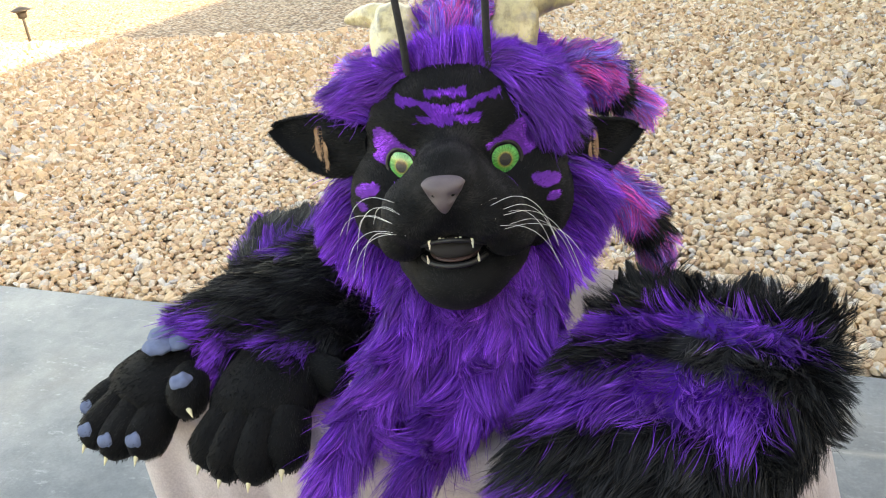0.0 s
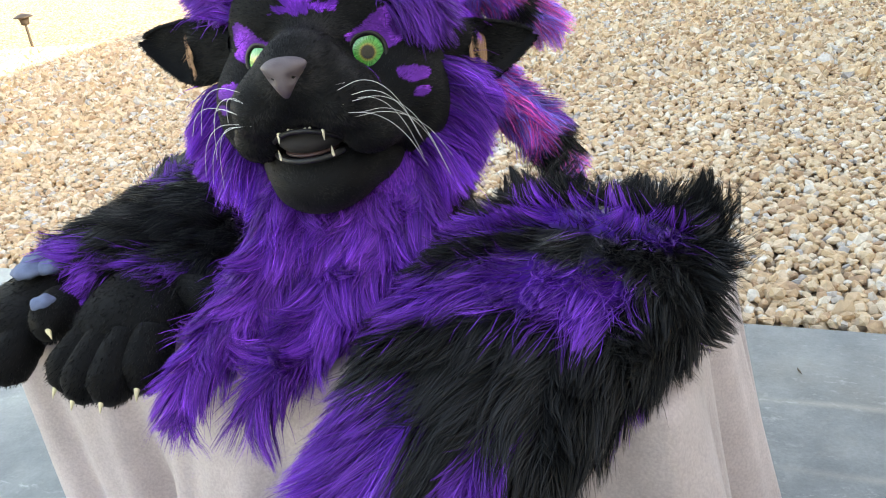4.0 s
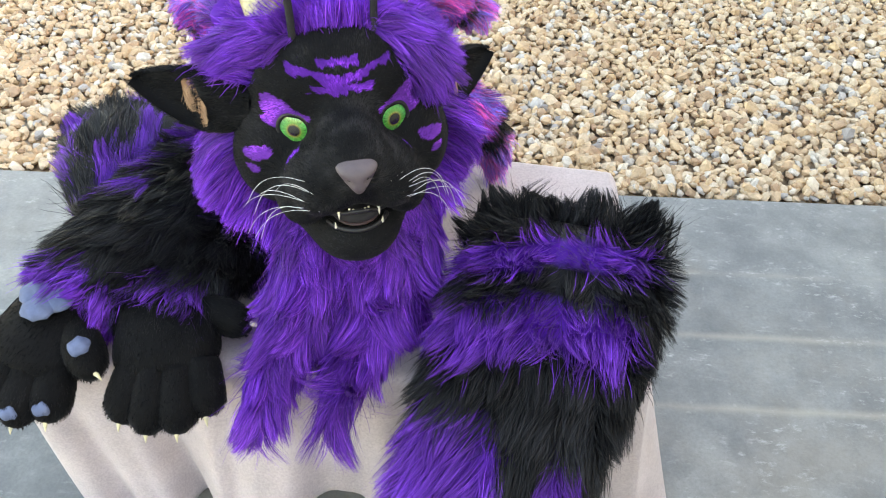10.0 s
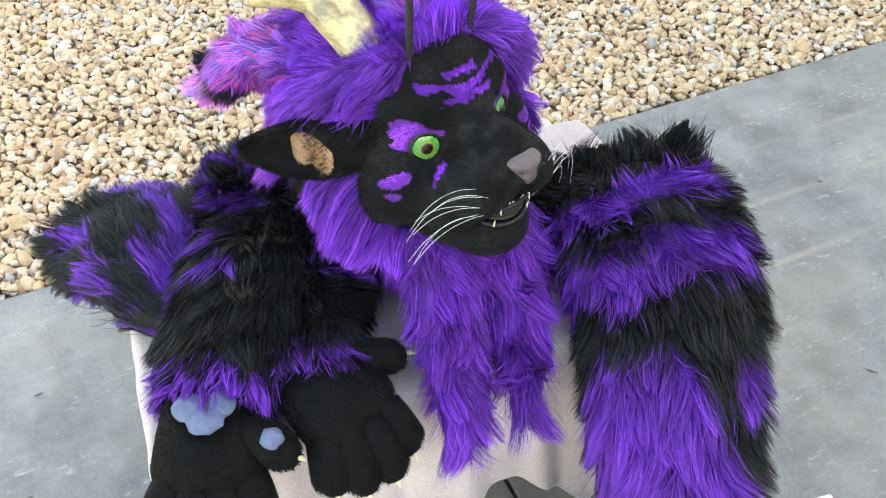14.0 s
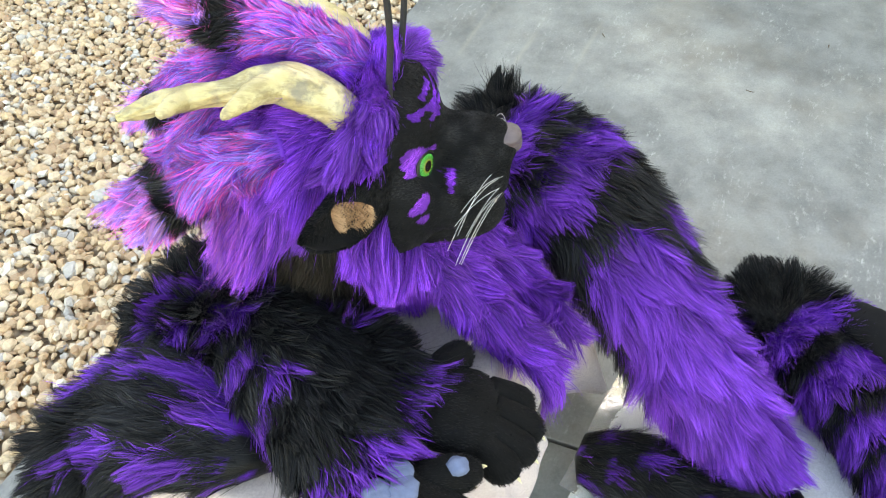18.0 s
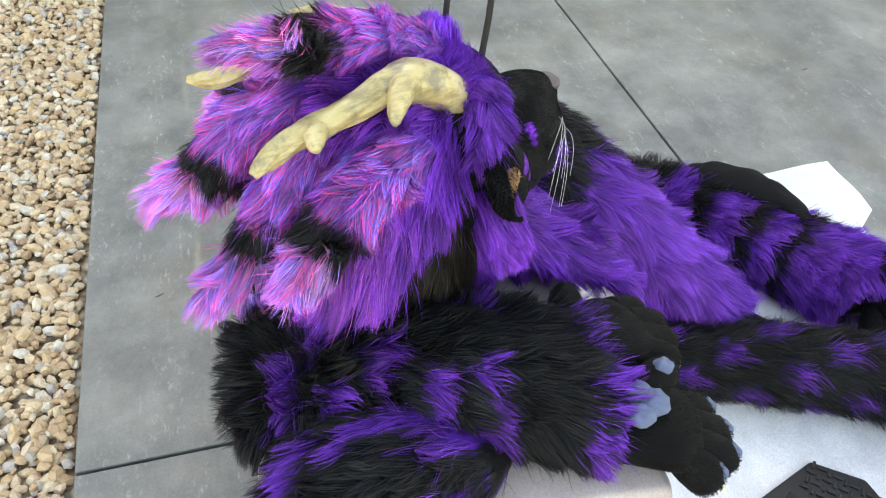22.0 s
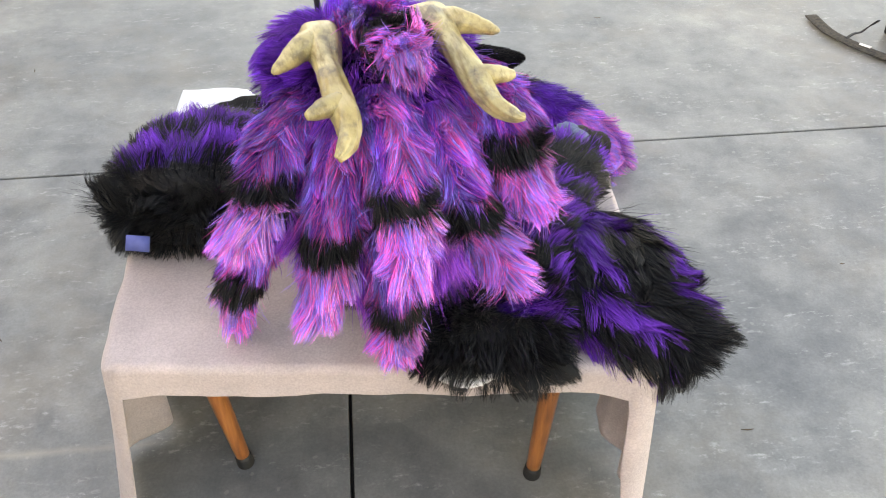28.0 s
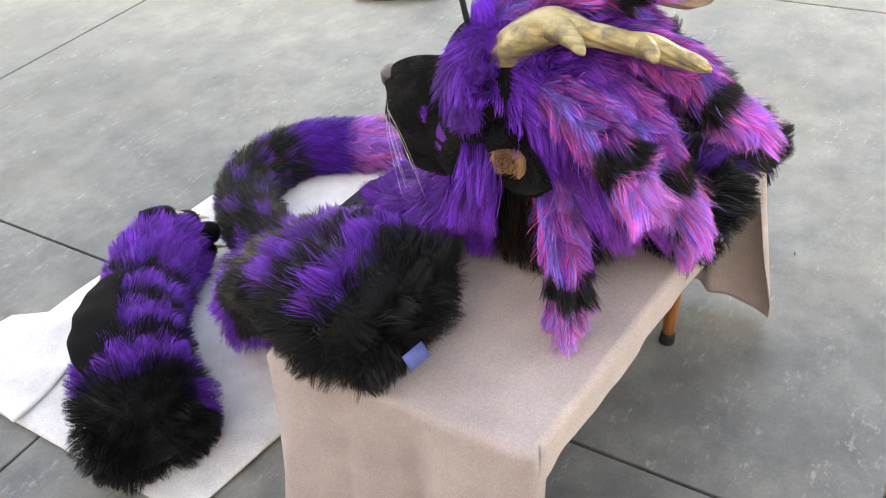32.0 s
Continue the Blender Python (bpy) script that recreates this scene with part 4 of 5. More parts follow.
for sx, base, tip_at in ((-1, (-0.112, -0.078, 0.012), (-0.27, -0.003, 0.021)), (1, (0.108, -0.055, -0.022), (0.25, 0.07, -0.04))):
    base, axis = np.array(base), np.array(tip_at) - np.array(base)
    front = unit(np.array([sx * abs(axis[1]), -abs(axis[0]), 0.0]))
    nu, nv = 34, 26
    th_v = np.cos(np.linspace(np.pi, 0, nv))
    U, V = np.meshgrid(np.linspace(0, 1, nu), th_v, indexing="ij")
    u, v = U.ravel(), V.ravel()
    fr, bk = ear_point(base, axis, front, u, v, False), ear_point(base, axis, front, u, v, True)
    idx = np.arange(nu * nv).reshape(nu, nv)
    q = np.stack([idx[:-1, :-1], idx[1:, :-1], idx[1:, 1:], idx[:-1, 1:]], -1).reshape(-1, 4)
    rim = np.concatenate([idx[:, 0], idx[-1, 1:], idx[::-1, -1][1:]])
    rq = np.stack([rim[:-1], rim[1:], rim[1:] + nu * nv, rim[:-1] + nu * nv], -1)
    quads = np.concatenate([q, q[:, ::-1] + nu * nv, rq])
    ob = put("ear", mesh_from("ear", np.vstack([fr, bk]), quads, None, True, np.repeat(BLACK[None] * 0.8, 2 * nu * nv, 0)), PILE, head, "black plush ear with a tan hollow")
    rng_e = np.random.default_rng(22 + sx)
    way = unit(axis)
    n = 9000
    u, v = rng_e.uniform(0, 1, n), np.cos(rng_e.uniform(0, np.pi, n))
    on_back = rng_e.uniform(0, 1, n) < 0.5
    p = np.where(on_back[:, None], ear_point(base, axis, front, u, v, True), ear_point(base, axis, front, u, v, False))
    nn = unit(front * np.where(on_back, -1.0, 1.0)[:, None] * (1.05 - np.abs(v))[:, None] + np.array([0, 0, 1.0]) * (v * np.abs(v))[:, None])
    dark = np.repeat(BLACK[None] * 0.6, n, 0)
    put("short_fur", strands("short_fur", p, nn, np.repeat(way[None], n, 0), 0.007, dark, dark * 1.4, width=0.0009, lay=0.7, droop=0.05, clump=0.15, cell=0.006, kick=0.15, jitter=0.2, seed=24 + sx, short=True), SHORT, ob)
    n = 4200
    u, v = rng_e.uniform(0.36, 0.62, n), rng_e.uniform(-0.5, 0.35, n)
    keep = np.abs((u - 0.5) / 0.12) ** 3 + np.abs((v + 0.1) / 0.36) ** 3 < 1
    u, v = u[keep], v[keep]
    p = ear_point(base, axis, front, u, v, False) + front * 0.001
    lo_c, hi_c = np.array([0.3, 0.16, 0.085]), np.array([0.58, 0.36, 0.22])
    put("inner_fur", strands("inner_fur", p, np.repeat(front[None], len(u), 0), np.repeat(unit(-way * 0.6 - np.array([0, 0, 0.7]))[None], len(u), 0), 0.016, np.repeat(lo_c[None], len(u), 0), np.repeat(hi_c[None], len(u), 0), width=0.001, lay=0.72, droop=0.15, clump=0.3, cell=0.008, kick=0.15, seed=31 + sx, short=True), TAN_FUR, ob, "tan plush hollow of the ear")

# whiskers
rng_w = np.random.default_rng(5)
for sx in (-1, 1):
    for i in range(8):
        d = unit(np.array([[sx, rng_w.uniform(-1.5, -0.5), 0.12 - 0.085 * i + rng_w.uniform(-0.05, 0.05)]]))
        a = star_at(d, FACE, 0.022, (0, -0.19, -0.025))[0]
        ln = rng_w.uniform(0.085, 0.14)
        dirn = unit(np.array([sx * 1.0, rng_w.uniform(0.1, 0.8), 0.5 - 0.07 * i + rng_w.uniform(-0.15, 0.15)]))
        drop = rng_w.uniform(0.5, 1.15)
        rows = [(*(a + dirn * ln * (k - 0.25 * k * k) + np.array([0, 0.02, -ln * drop]) * k**2.2), 0.00007 * (1.3 - k), 0.00007 * (1.3 - k)) for k in (0, 0.25, 0.5, 0.75, 1)]
        put("whisker", Tube(rows, 16, (0.1, 0.9, 0.2)).mesh("whisker", 4), WHISKER, head, "long white whisker")

# horns with two prongs each
for sx in (-1, 1):
    spine = ((0.068, -0.045, 0.062, 0.031, 0.029), (0.076, -0.005, 0.11, 0.0355, 0.032), (0.084, 0.04, 0.141, 0.0345, 0.031), (0.089, 0.08, 0.145, 0.025, 0.023), (0.093, 0.115, 0.136, 0.019, 0.0185), (0.096, 0.155, 0.128, 0.0188, 0.017), (0.098, 0.19, 0.123, 0.021, 0.018), (0.099, 0.222, 0.115, 0.0175, 0.0165), (0.106, 0.252, 0.107, 0.0142, 0.0135), (0.12, 0.276, 0.104, 0.0095, 0.0095), (0.13, 0.287, 0.105, 0.005, 0.005))
    hn = Tube([(sx * x, y, z, a, b) for x, y, z, a, b in spine], 52)
    horn = put("horn", hn.mesh("horn", 36, None, 0.0026), HORN, head, "cream resin horn with two prongs")
    pr = Tube([(sx * 0.088, 0.05, 0.143, 0.027, 0.025), (sx * 0.115, 0.072, 0.152, 0.02, 0.02), (sx * 0.143, 0.094, 0.149, 0.0135, 0.0135), (sx * 0.162, 0.107, 0.145, 0.008, 0.008), (sx * 0.17, 0.112, 0.143, 0.003, 0.003)], 22)
    put("prong", pr.mesh("prong", 20, None, 0.0008), HORN, horn)
    pr = Tube([(sx * 0.1, 0.19, 0.122, 0.021, 0.018), (sx * 0.122, 0.2, 0.127, 0.0155, 0.014), (sx * 0.14, 0.208, 0.127, 0.0105, 0.01), (sx * 0.15, 0.211, 0.127, 0.0055, 0.0055)], 18)
    put("prong", pr.mesh("prong", 18, None, 0.0006), HORN, horn)
    # thin black feelers rising over the brow
    cord = Tube([(sx * 0.055, -0.085, 0.07, 0.0055, 0.0055), (sx * 0.053, -0.09, 0.13, 0.005, 0.005), (sx * 0.056, -0.098, 0.2, 0.0048, 0.0048), (sx * 0.06, -0.098, 0.28, 0.0045, 0.0045), (sx * 0.06, -0.085, 0.36, 0.004, 0.004)], 24, (0, 1, 0))
    put("feeler", cord.mesh("feeler", 10), WEBBING, head, "thin black feeler rod")

# neck and mane
CM = (0, 0.02, -0.12)
d, p = star(MANE, 0.06, CM, 100, 90)
p[:, 2] = np.maximum(p[:, 2], -0.344)
put("neck", mesh_from("neck", p, grid_faces(100, 90), None, True, np.repeat(BLACK[None] * 1.4, len(p), 0)), PILE, head, "dark furry neck under the mane")


def mane_flow(p):
    """Back from the face, outwards round it, and down."""
    out = p * np.array([1.0, 0, 1.0]) - np.array([0, 0, -0.05])
    out = unit(out)
    ring = np.clip((0.02 - p[:, 1]) / 0.12, 0, 1)[:, None]
    top = np.clip((p[:, 2] - 0.04) / 0.08, 0, 1)[:, None]
    f = out * (0.25 + 0.9 * ring) + np.array([0, 0.55, -0.95]) * (1 - 0.75 * top) + np.array([0, 0.9, 0.5]) * top * 0.7
    beard = np.clip((-p[:, 2] - 0.16) / 0.06, 0, 1)[:, None] * np.clip((-p[:, 1] - 0.02) / 0.06, 0, 1)[:, None]
    return unit(f * (1 - beard) + np.array([0, -0.25, -1.0]) * beard)


def violet_mix(n, rng, light=0.6):
    k = rng.uniform(0, 1, n)[:, None]
    root = VIOLET * (0.75 + 0.5 * rng.uniform(0, 1, (n, 1)))
    q = rng.uniform(0, 1, (n, 1)) ** 2
    tip = VIOLET * (1 - light * k) + (ORCHID * (1 - q) + ORCHID_PINK * q) * light * k * 1.9
    return root, tip


rng_m = np.random.default_rng(41)
d = unit(rng_m.normal(0, 1, (190000, 3)))
p = star_at(d, MANE, 0.06, CM)
fz = p[:, 2]
line = np.where(fz > 0.05, -0.075, np.where(fz > -0.12, -0.03, -0.12))
low = np.where(p[:, 1] < -0.06, -0.275, -0.04 - 0.85 * np.clip(p[:, 1] - 0.03, 0, 0.15))
line = line + 0.012 * np.sin(p[:, 2] * 60 + p[:, 0] * 40) + rng_m.normal(0, 0.012, len(p))
keep = ((p[:, 1] > line) | (fz < -0.16)) & (fz > low) & (blend_sdf(p, FACE, 0.022) > -0.012) & ~((np.abs(p[:, 0]) > 0.08) & (np.abs(p[:, 2] + 0.012) < 0.04) & (p[:, 1] < 0.015))
p = p[keep]
nrm = sdf_normal(p, MANE, 0.06)
ln = 0.085 + 0.05 * np.clip((-p[:, 2] + 0.02) / 0.15, 0, 1) * (p[:, 1] > -0.06) - 0.012 * np.clip(p[:, 2] / 0.1, 0, 1)
ln = ln - 0.042 * np.clip((0.03 - p[:, 1]) / 0.06, 0, 1) * (p[:, 2] > 0.05)
ln = ln * np.where((p[:, 1] < 0.05) & (p[:, 2] < -0.03), 0.62, 1.0)
ln = ln * np.where((p[:, 2] > -0.03) & (p[:, 1] > 0.03), 0.72, 1.0)
root, tip = violet_mix(len(p), rng_m)
back = np.clip((p[:, 1] - 0.06) / 0.06, 0, 1) * (rng_m.uniform(0, 1, len(p)) < 0.35)
tip = tip * (1 - back[:, None]) + (PINK * 0.5 + LILAC * 0.5) * back[:, None]
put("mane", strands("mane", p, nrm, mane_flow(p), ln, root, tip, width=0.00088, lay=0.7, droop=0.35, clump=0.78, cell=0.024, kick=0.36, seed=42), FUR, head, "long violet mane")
d = unit(rng_m.normal(0, 1, (30000, 3)))
p = star_at(d, MANE, 0.06, CM)
p = p[(p[:, 2] < 0.0) & (p[:, 2] > -0.32) & (p[:, 1] > -0.07)]
dark = np.repeat(np.array([[0.011, 0.009, 0.008]]), len(p), 0)
put("neck_fur", strands("neck_fur", p, sdf_normal(p, MANE, 0.06), np.repeat(np.array([[0, 0.25, -1.0]]), len(p), 0), 0.05, dark, dark * 1.5, width=0.00088, lay=0.85, droop=0.3, clump=0.8, cell=0.024, seed=45), FUR, head, "dark brown fur of the neck")
# ruff that frames the face, fullest below the ears
rng_r = np.random.default_rng(43)
a = rng_r.uniform(0, 1, 62000) * 2 * np.pi
sn, cs = np.sin(a), np.cos(a)
below = np.clip(0.3 - sn * 1.5, 0, 1)
rad_x, rad_z = 0.136 + 0.022 * below, np.where(sn > 0, 0.102, 0.165)
rp = np.stack([cs * rad_x, -0.06 + rng_r.uniform(-0.025, 0.04, len(a)) - 0.008 * (sn > 0.5) - 0.012 * below - 0.03 * (sn < -0.6), sn * rad_z - 0.01], -1)
ok = ~((np.abs(cs) > 0.8) & (np.abs(rp[:, 2] - 0.004) < 0.036)) & (rng_r.uniform(0, 1, len(a)) < 0.5 + 0.5 * below)
a, rp, below, sn = a[ok], rp[ok], below[ok], sn[ok]
rn = unit(np.stack([np.cos(a), -0.15 * below, np.sin(a)], -1))
fl = unit(rn * 0.9 + np.array([0, 0.3, -0.5]) * np.where(sn > 0.6, 0.2, 1.0)[:, None])
root, tip = violet_mix(len(rp), rng_r, 0.75)
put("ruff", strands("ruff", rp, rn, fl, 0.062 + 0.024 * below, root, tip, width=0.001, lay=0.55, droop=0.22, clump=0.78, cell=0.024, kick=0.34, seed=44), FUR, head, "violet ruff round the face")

# violet locks that fall from the crown over the temples
violet_lock = lambda u, v, k: (VIOLET * (0.8 + 0.4 * k[:, None]), ORCHID * (0.6 + 0.4 * k[:, None]))
for i, rows in enumerate((
        [(-0.03, -0.06, 0.09, 0.02, 0.018), (-0.075, -0.07, 0.088, 0.03, 0.024), (-0.12, -0.055, 0.07, 0.028, 0.02), (-0.155, -0.035, 0.05, 0.012, 0.01)],
        [(0.03, -0.05, 0.095, 0.022, 0.018), (0.075, -0.075, 0.095, 0.032, 0.026), (0.112, -0.09, 0.06, 0.03, 0.022), (0.13, -0.085, 0.02, 0.012, 0.01)],
        [(0.0, -0.075, 0.075, 0.024, 0.016), (0.0, -0.072, 0.09, 0.026, 0.016), (0.0, -0.06, 0.105, 0.018, 0.01), (0.0, -0.045, 0.112, 0.008, 0.006)])):
    tb = Tube(rows, 24, (0, -1, 0.3))
    fk = put("forelock", tb.mesh("forelock", 16, violet_lock), FUR, head, "violet lock falling from the crown")
    furred(tb, 7500, violet_lock, 0.05, 46 + i, "lock_fur", fk, width=0.001, lay=0.8, droop=0.15, clump=0.8, cell=0.022, kick=0.34)

# beard: two locks and a broad bib over the table's front edge
for i, rows in enumerate((
        [(-0.04, -0.11, -0.16, 0.054, 0.045), (-0.078, -0.19, -0.235, 0.05, 0.034), (-0.122, -0.262, -0.286, 0.036, 0.02), (-0.162, -0.322, -0.322, 0.021, 0.011), (-0.176, -0.338, -0.348, 0.007, 0.005)],
        [(0.035, -0.11, -0.16, 0.058, 0.046), (0.022, -0.195, -0.235, 0.05, 0.036), (-0.012, -0.275, -0.288, 0.036, 0.021), (-0.05, -0.33, -0.308, 0.021, 0.011), (-0.072, -0.362, -0.332, 0.007, 0.005)],
        [(0.01, -0.09, -0.15, 0.1, 0.05), (0.012, -0.14, -0.2, 0.11, 0.05), (0.01, -0.175, -0.25, 0.102, 0.042), (0.005, -0.2, -0.29, 0.08, 0.028), (0.0, -0.215, -0.315, 0.045, 0.012)])):
    tb = Tube(rows, 30)
    root_tip = lambda u, v, k: (VIOLET * (0.8 + 0.4 * k[:, None]), VIOLET * 0.4 + ORCHID * (0.2 + 0.3 * k[:, None]) + ORCHID_PINK * 0.5 * k[:, None] ** 2)
    bd = put("beard", tb.mesh("beard", 20, root_tip), FUR, head, "hanging lock of violet beard fur")
    furred(tb, 24000, root_tip, lambda u, v: 0.046 + 0.016 * u, 51 + i, "beard_fur", bd, kick=0.55, width=0.00088, lay=0.9, droop=0.3, clump=0.94, cell=0.024)


def tuft_pigment(u, v, k):
    """Violet, blue lilac and pink streaks, a black band, then a pink and lilac tip."""
    w = u + 0.025 * np.sin(2 * np.pi * v * 3) + (k - 0.5) * 0.035
    s = hsh(np.floor(v * 13) * 7.3 + np.floor(k * 4) * 3.1)
    streak = choose(s < 0.26, PINK * 0.85 + ROSE * 0.1, choose(s < 0.66, np.broadcast_to(BLUE_LILAC, (len(u), 3)), ORCHID * 0.9))
    violet = np.clip(1 - u * 5.0, 0, 1)[:, None]
    base = streak * (1 - violet) + (VIOLET * 0.6 + ORCHID * 0.4) * violet
    s2 = hsh(np.floor(v * 17) * 5.7 + np.floor(k * 5) * 2.3)
    end = choose(s2 < 0.36, PINK * 0.8 + ROSE * 0.2, choose(s2 < 0.52, ROSE, np.broadcast_to(LILAC, (len(u), 3))))
    band = (w > 0.56) & (w < 0.76)
    c = choose(band, BLACK, choose(w >= 0.76, end, base))
    return choose(band, BLACK * 1.6, c * 1.05), choose(band, BLACK * 2.4, c * 1.2)


TUFTS = [
    [(0.12, 0.06, 0.86), (0.16, 0.14, 0.84), (0.184, 0.205, 0.79), (0.222, 0.255, 0.75)],
    [(0.15, 0.07, 0.72), (0.21, 0.12, 0.65), (0.25, 0.146, 0.58), (0.265, 0.144, 0.50)],
    [(0.06, 0.13, 0.85), (0.08, 0.2, 0.79), (0.094, 0.248, 0.72), (0.118, 0.31, 0.65)],
    [(0.01, 0.13, 0.9), (-0.005, 0.22, 0.865), (-0.014, 0.28, 0.81), (-0.014, 0.355, 0.77)],
    [(0.01, 0.16, 0.72), (0.002, 0.215, 0.65), (0.0, 0.245, 0.58), (0.002, 0.262, 0.51)],
    [(-0.06, 0.12, 0.87), (-0.09, 0.18, 0.81), (-0.12, 0.228, 0.745), (-0.17, 0.31, 0.69)],
    [(-0.11, -0.0, 0.87), (-0.165, 0.075, 0.85), (-0.19, 0.14, 0.79), (-0.228, 0.205, 0.73)],
    [(0.04, -0.07, 0.915), (0.012, 0.03, 0.965), (-0.018, 0.135, 0.985), (-0.032, 0.235, 1.0)],
]
for i, pts in enumerate(TUFTS):
    lp = to_head(pts)
    rr = (0.034, 0.037, 0.029, 0.01)
    lp[3] = lp[3] * 0.85 + lp[2] * 0.15
    tb = Tube([(*q, r * (0.8 if i in (1, 4) else 1.25 if i == 6 else 1.0), r * 0.75) for q, r in zip(lp, rr)], 30)
    tf = put("mane_tuft", tb.mesh("mane_tuft", 18, tuft_pigment), FUR, head, "pink, lilac and black tuft of the mane")
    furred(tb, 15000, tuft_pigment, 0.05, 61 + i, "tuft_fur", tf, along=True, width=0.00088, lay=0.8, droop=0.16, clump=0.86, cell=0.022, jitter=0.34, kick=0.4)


# ---- gloves and legs of the costume ----
def plush(tube, n, seed, name, parent, label="", col=None, length=0.0048):
    col = col or solid(BLACK * 0.45, BLACK * 0.75)
    ob = put(name, tube.mesh(name, 18, solid(BLACK * 0.45)), PILE, parent, label)
    furred(tube, n, col, length, seed, "short_fur", ob, mat=SHORT, short=True, width=0.0009, lay=0.8, droop=0.1, clump=0.12, cell=0.006, kick=0.1, jitter=0.14)
    return ob


def claw(parent, a, b, r=0.0055):
    a, b = np.array(a, float), np.array(b, float)
    put("claw", cone_bm(a, b, r, 9, (0, 0, 0.004)), CLAW, parent, "cream resin claw")


def blob(parent, c, r, name="pad", mat=None, label="blue grey paw pad"):
    bm = ball_bm((0, 0, 0), r, None, 16, 10)
    for v in bm.verts:
        v.co += v.co.normalized() * 0.0015 * math.sin(v.co.x * 300 + v.co.y * 260)
        v.co += Vector(c)
    part(name, bm, mat or PAD, parent, label)


glove = thing("paw_glove", "black furry paw glove with violet patches, palm up on tablecloth", "glove", group="paw gloves")
arm1 = round_tube([(-0.15, 0.26, 0.48, 0.1, 0.034), (-0.155, 0.225, 0.495, 0.112, 0.046), (-0.17, 0.14, 0.515, 0.112, 0.052), (-0.215, 0.03, 0.53, 0.106, 0.058), (-0.27, -0.07, 0.535, 0.1, 0.058), (-0.325, -0.16, 0.525, 0.084, 0.05), (-0.362, -0.222, 0.512, 0.066, 0.038)], 56, power=2.4)


def flecks(freq, thr, lo, hi, phase=0.0, sides=(-0.5, 0.5), cuff=2.0):
    """Slanting violet flecks of uneven size on black fur."""

    def fn(u, v, k):
        side = (v + 0.5) % 1.0 - 0.5
        w = u + (k - 0.5) * 0.014
        f = np.sin(2 * np.pi * (freq * w + 1.5 * side) + phase) + 0.85 * np.sin(2 * np.pi * (0.62 * freq * w - 2.6 * side) + 1.7 + 2 * phase) + 0.4 * np.sin(2 * np.pi * (6 * side + 1.9 * freq * w) + phase)
        m = (f > thr) & (w > lo) & (w < hi) & (side > sides[0] + 0.02 * np.sin(37 * u)) & (side < sides[1] + 0.02 * np.sin(29 * u))
        m |= (u > cuff) & (k < 0.5)
        # black tips lightened in the colour to stand in for sheen
        return choose(m, VIOLET, BLACK), choose(m, ORCHID * 0.9, BLACK * 2.6)

    return fn


def fringe(tube, seed, parent):
    """Thin separate violet locks that hang from a cuff over the paw."""
    furred(tube, 2600, lambda u, v, k: (VIOLET * (1.0 + 0.5 * k[:, None]), ORCHID * (0.8 + 0.4 * k[:, None])), 0.068, seed, "cuff_fringe", parent, "long violet fringe", urange=(0.9, 0.99), width=0.0014, lay=0.8, droop=0.16, clump=0.93, cell=0.022, kick=0.3)


col1 = flecks(9, 0.4, 0.16, 0.72, 0.4, (-0.14, 0.24), 0.97)
sleeve = put("sleeve", arm1.mesh("sleeve", 28, col1), FUR, glove, "long-haired black and violet sleeve")
furred(arm1, 52000, col1, lambda u, v: 0.055 + 0.022 * (u < 0.1) - 0.012 * (u > 0.92), 71, "sleeve_fur", sleeve, width=0.00088, lay=0.82, droop=0.2, clump=0.82, cell=0.026)
fringe(arm1, 70, sleeve)
hem = Tube([(-0.045, 0.258, 0.459, 0.004, 0.003), (-0.08, 0.27, 0.452, 0.018, 0.005), (-0.115, 0.276, 0.45, 0.02, 0.006), (-0.155, 0.28, 0.457, 0.006, 0.004)], 16)
put("lining", hem.mesh("lining", 12, None, 0.002), SHEET, glove, "white lining under the sleeve end")
palm = plush(Tube([(-0.372, -0.215, 0.508, 0.06, 0.036), (-0.385, -0.27, 0.503, 0.07, 0.036), (-0.4, -0.325, 0.495, 0.074, 0.033), (-0.41, -0.355, 0.485, 0.055, 0.024)], 20), 7000, 72, "palm", glove, "black plush palm")
for i, (a, b) in enumerate((((-0.44, -0.315, 0.488), (-0.475, -0.352, 0.462)), ((-0.42, -0.335, 0.488), (-0.445, -0.392, 0.455)), ((-0.39, -0.34, 0.488), (-0.402, -0.402, 0.452)), ((-0.358, -0.335, 0.488), (-0.358, -0.395, 0.455)))):
    a, b = np.array(a), np.array(b)
    fg = plush(Tube([(*a, 0.027, 0.026), (*(a * 0.5 + b * 0.5), 0.031, 0.03), (*b, 0.029, 0.029), (*(b + (b - a) * 0.28), 0.012, 0.013)], 14), 1700, 73 + i, "finger", glove)
    dirn = unit(b - a)
    blob(fg, b + np.array([0.0, -0.012, 0.016]), (0.013, 0.012, 0.012))
    claw(fg, b + dirn * 0.012 + np.array([0, 0, 0.002]), b + dirn * 0.031 + np.array([0, 0, -0.003]))
th = plush(Tube([(-0.345, -0.285, 0.503, 0.026, 0.024), (-0.32, -0.325, 0.507, 0.03, 0.028), (-0.302, -0.352, 0.503, 0.026, 0.026), (-0.292, -0.37, 0.5, 0.012, 0.012)], 16), 2200, 78, "thumb", glove)
blob(th, (-0.312, -0.342, 0.531), (0.016, 0.017, 0.01))
claw(th, (-0.296, -0.362, 0.506), (-0.278, -0.374, 0.497))
for c, r in (((-0.402, -0.262, 0.549), (0.022, 0.024, 0.01)), ((-0.36, -0.272, 0.549), (0.021, 0.024, 0.01)), ((-0.385, -0.292, 0.549), (0.026, 0.022, 0.01))):
    blob(palm, c, r)

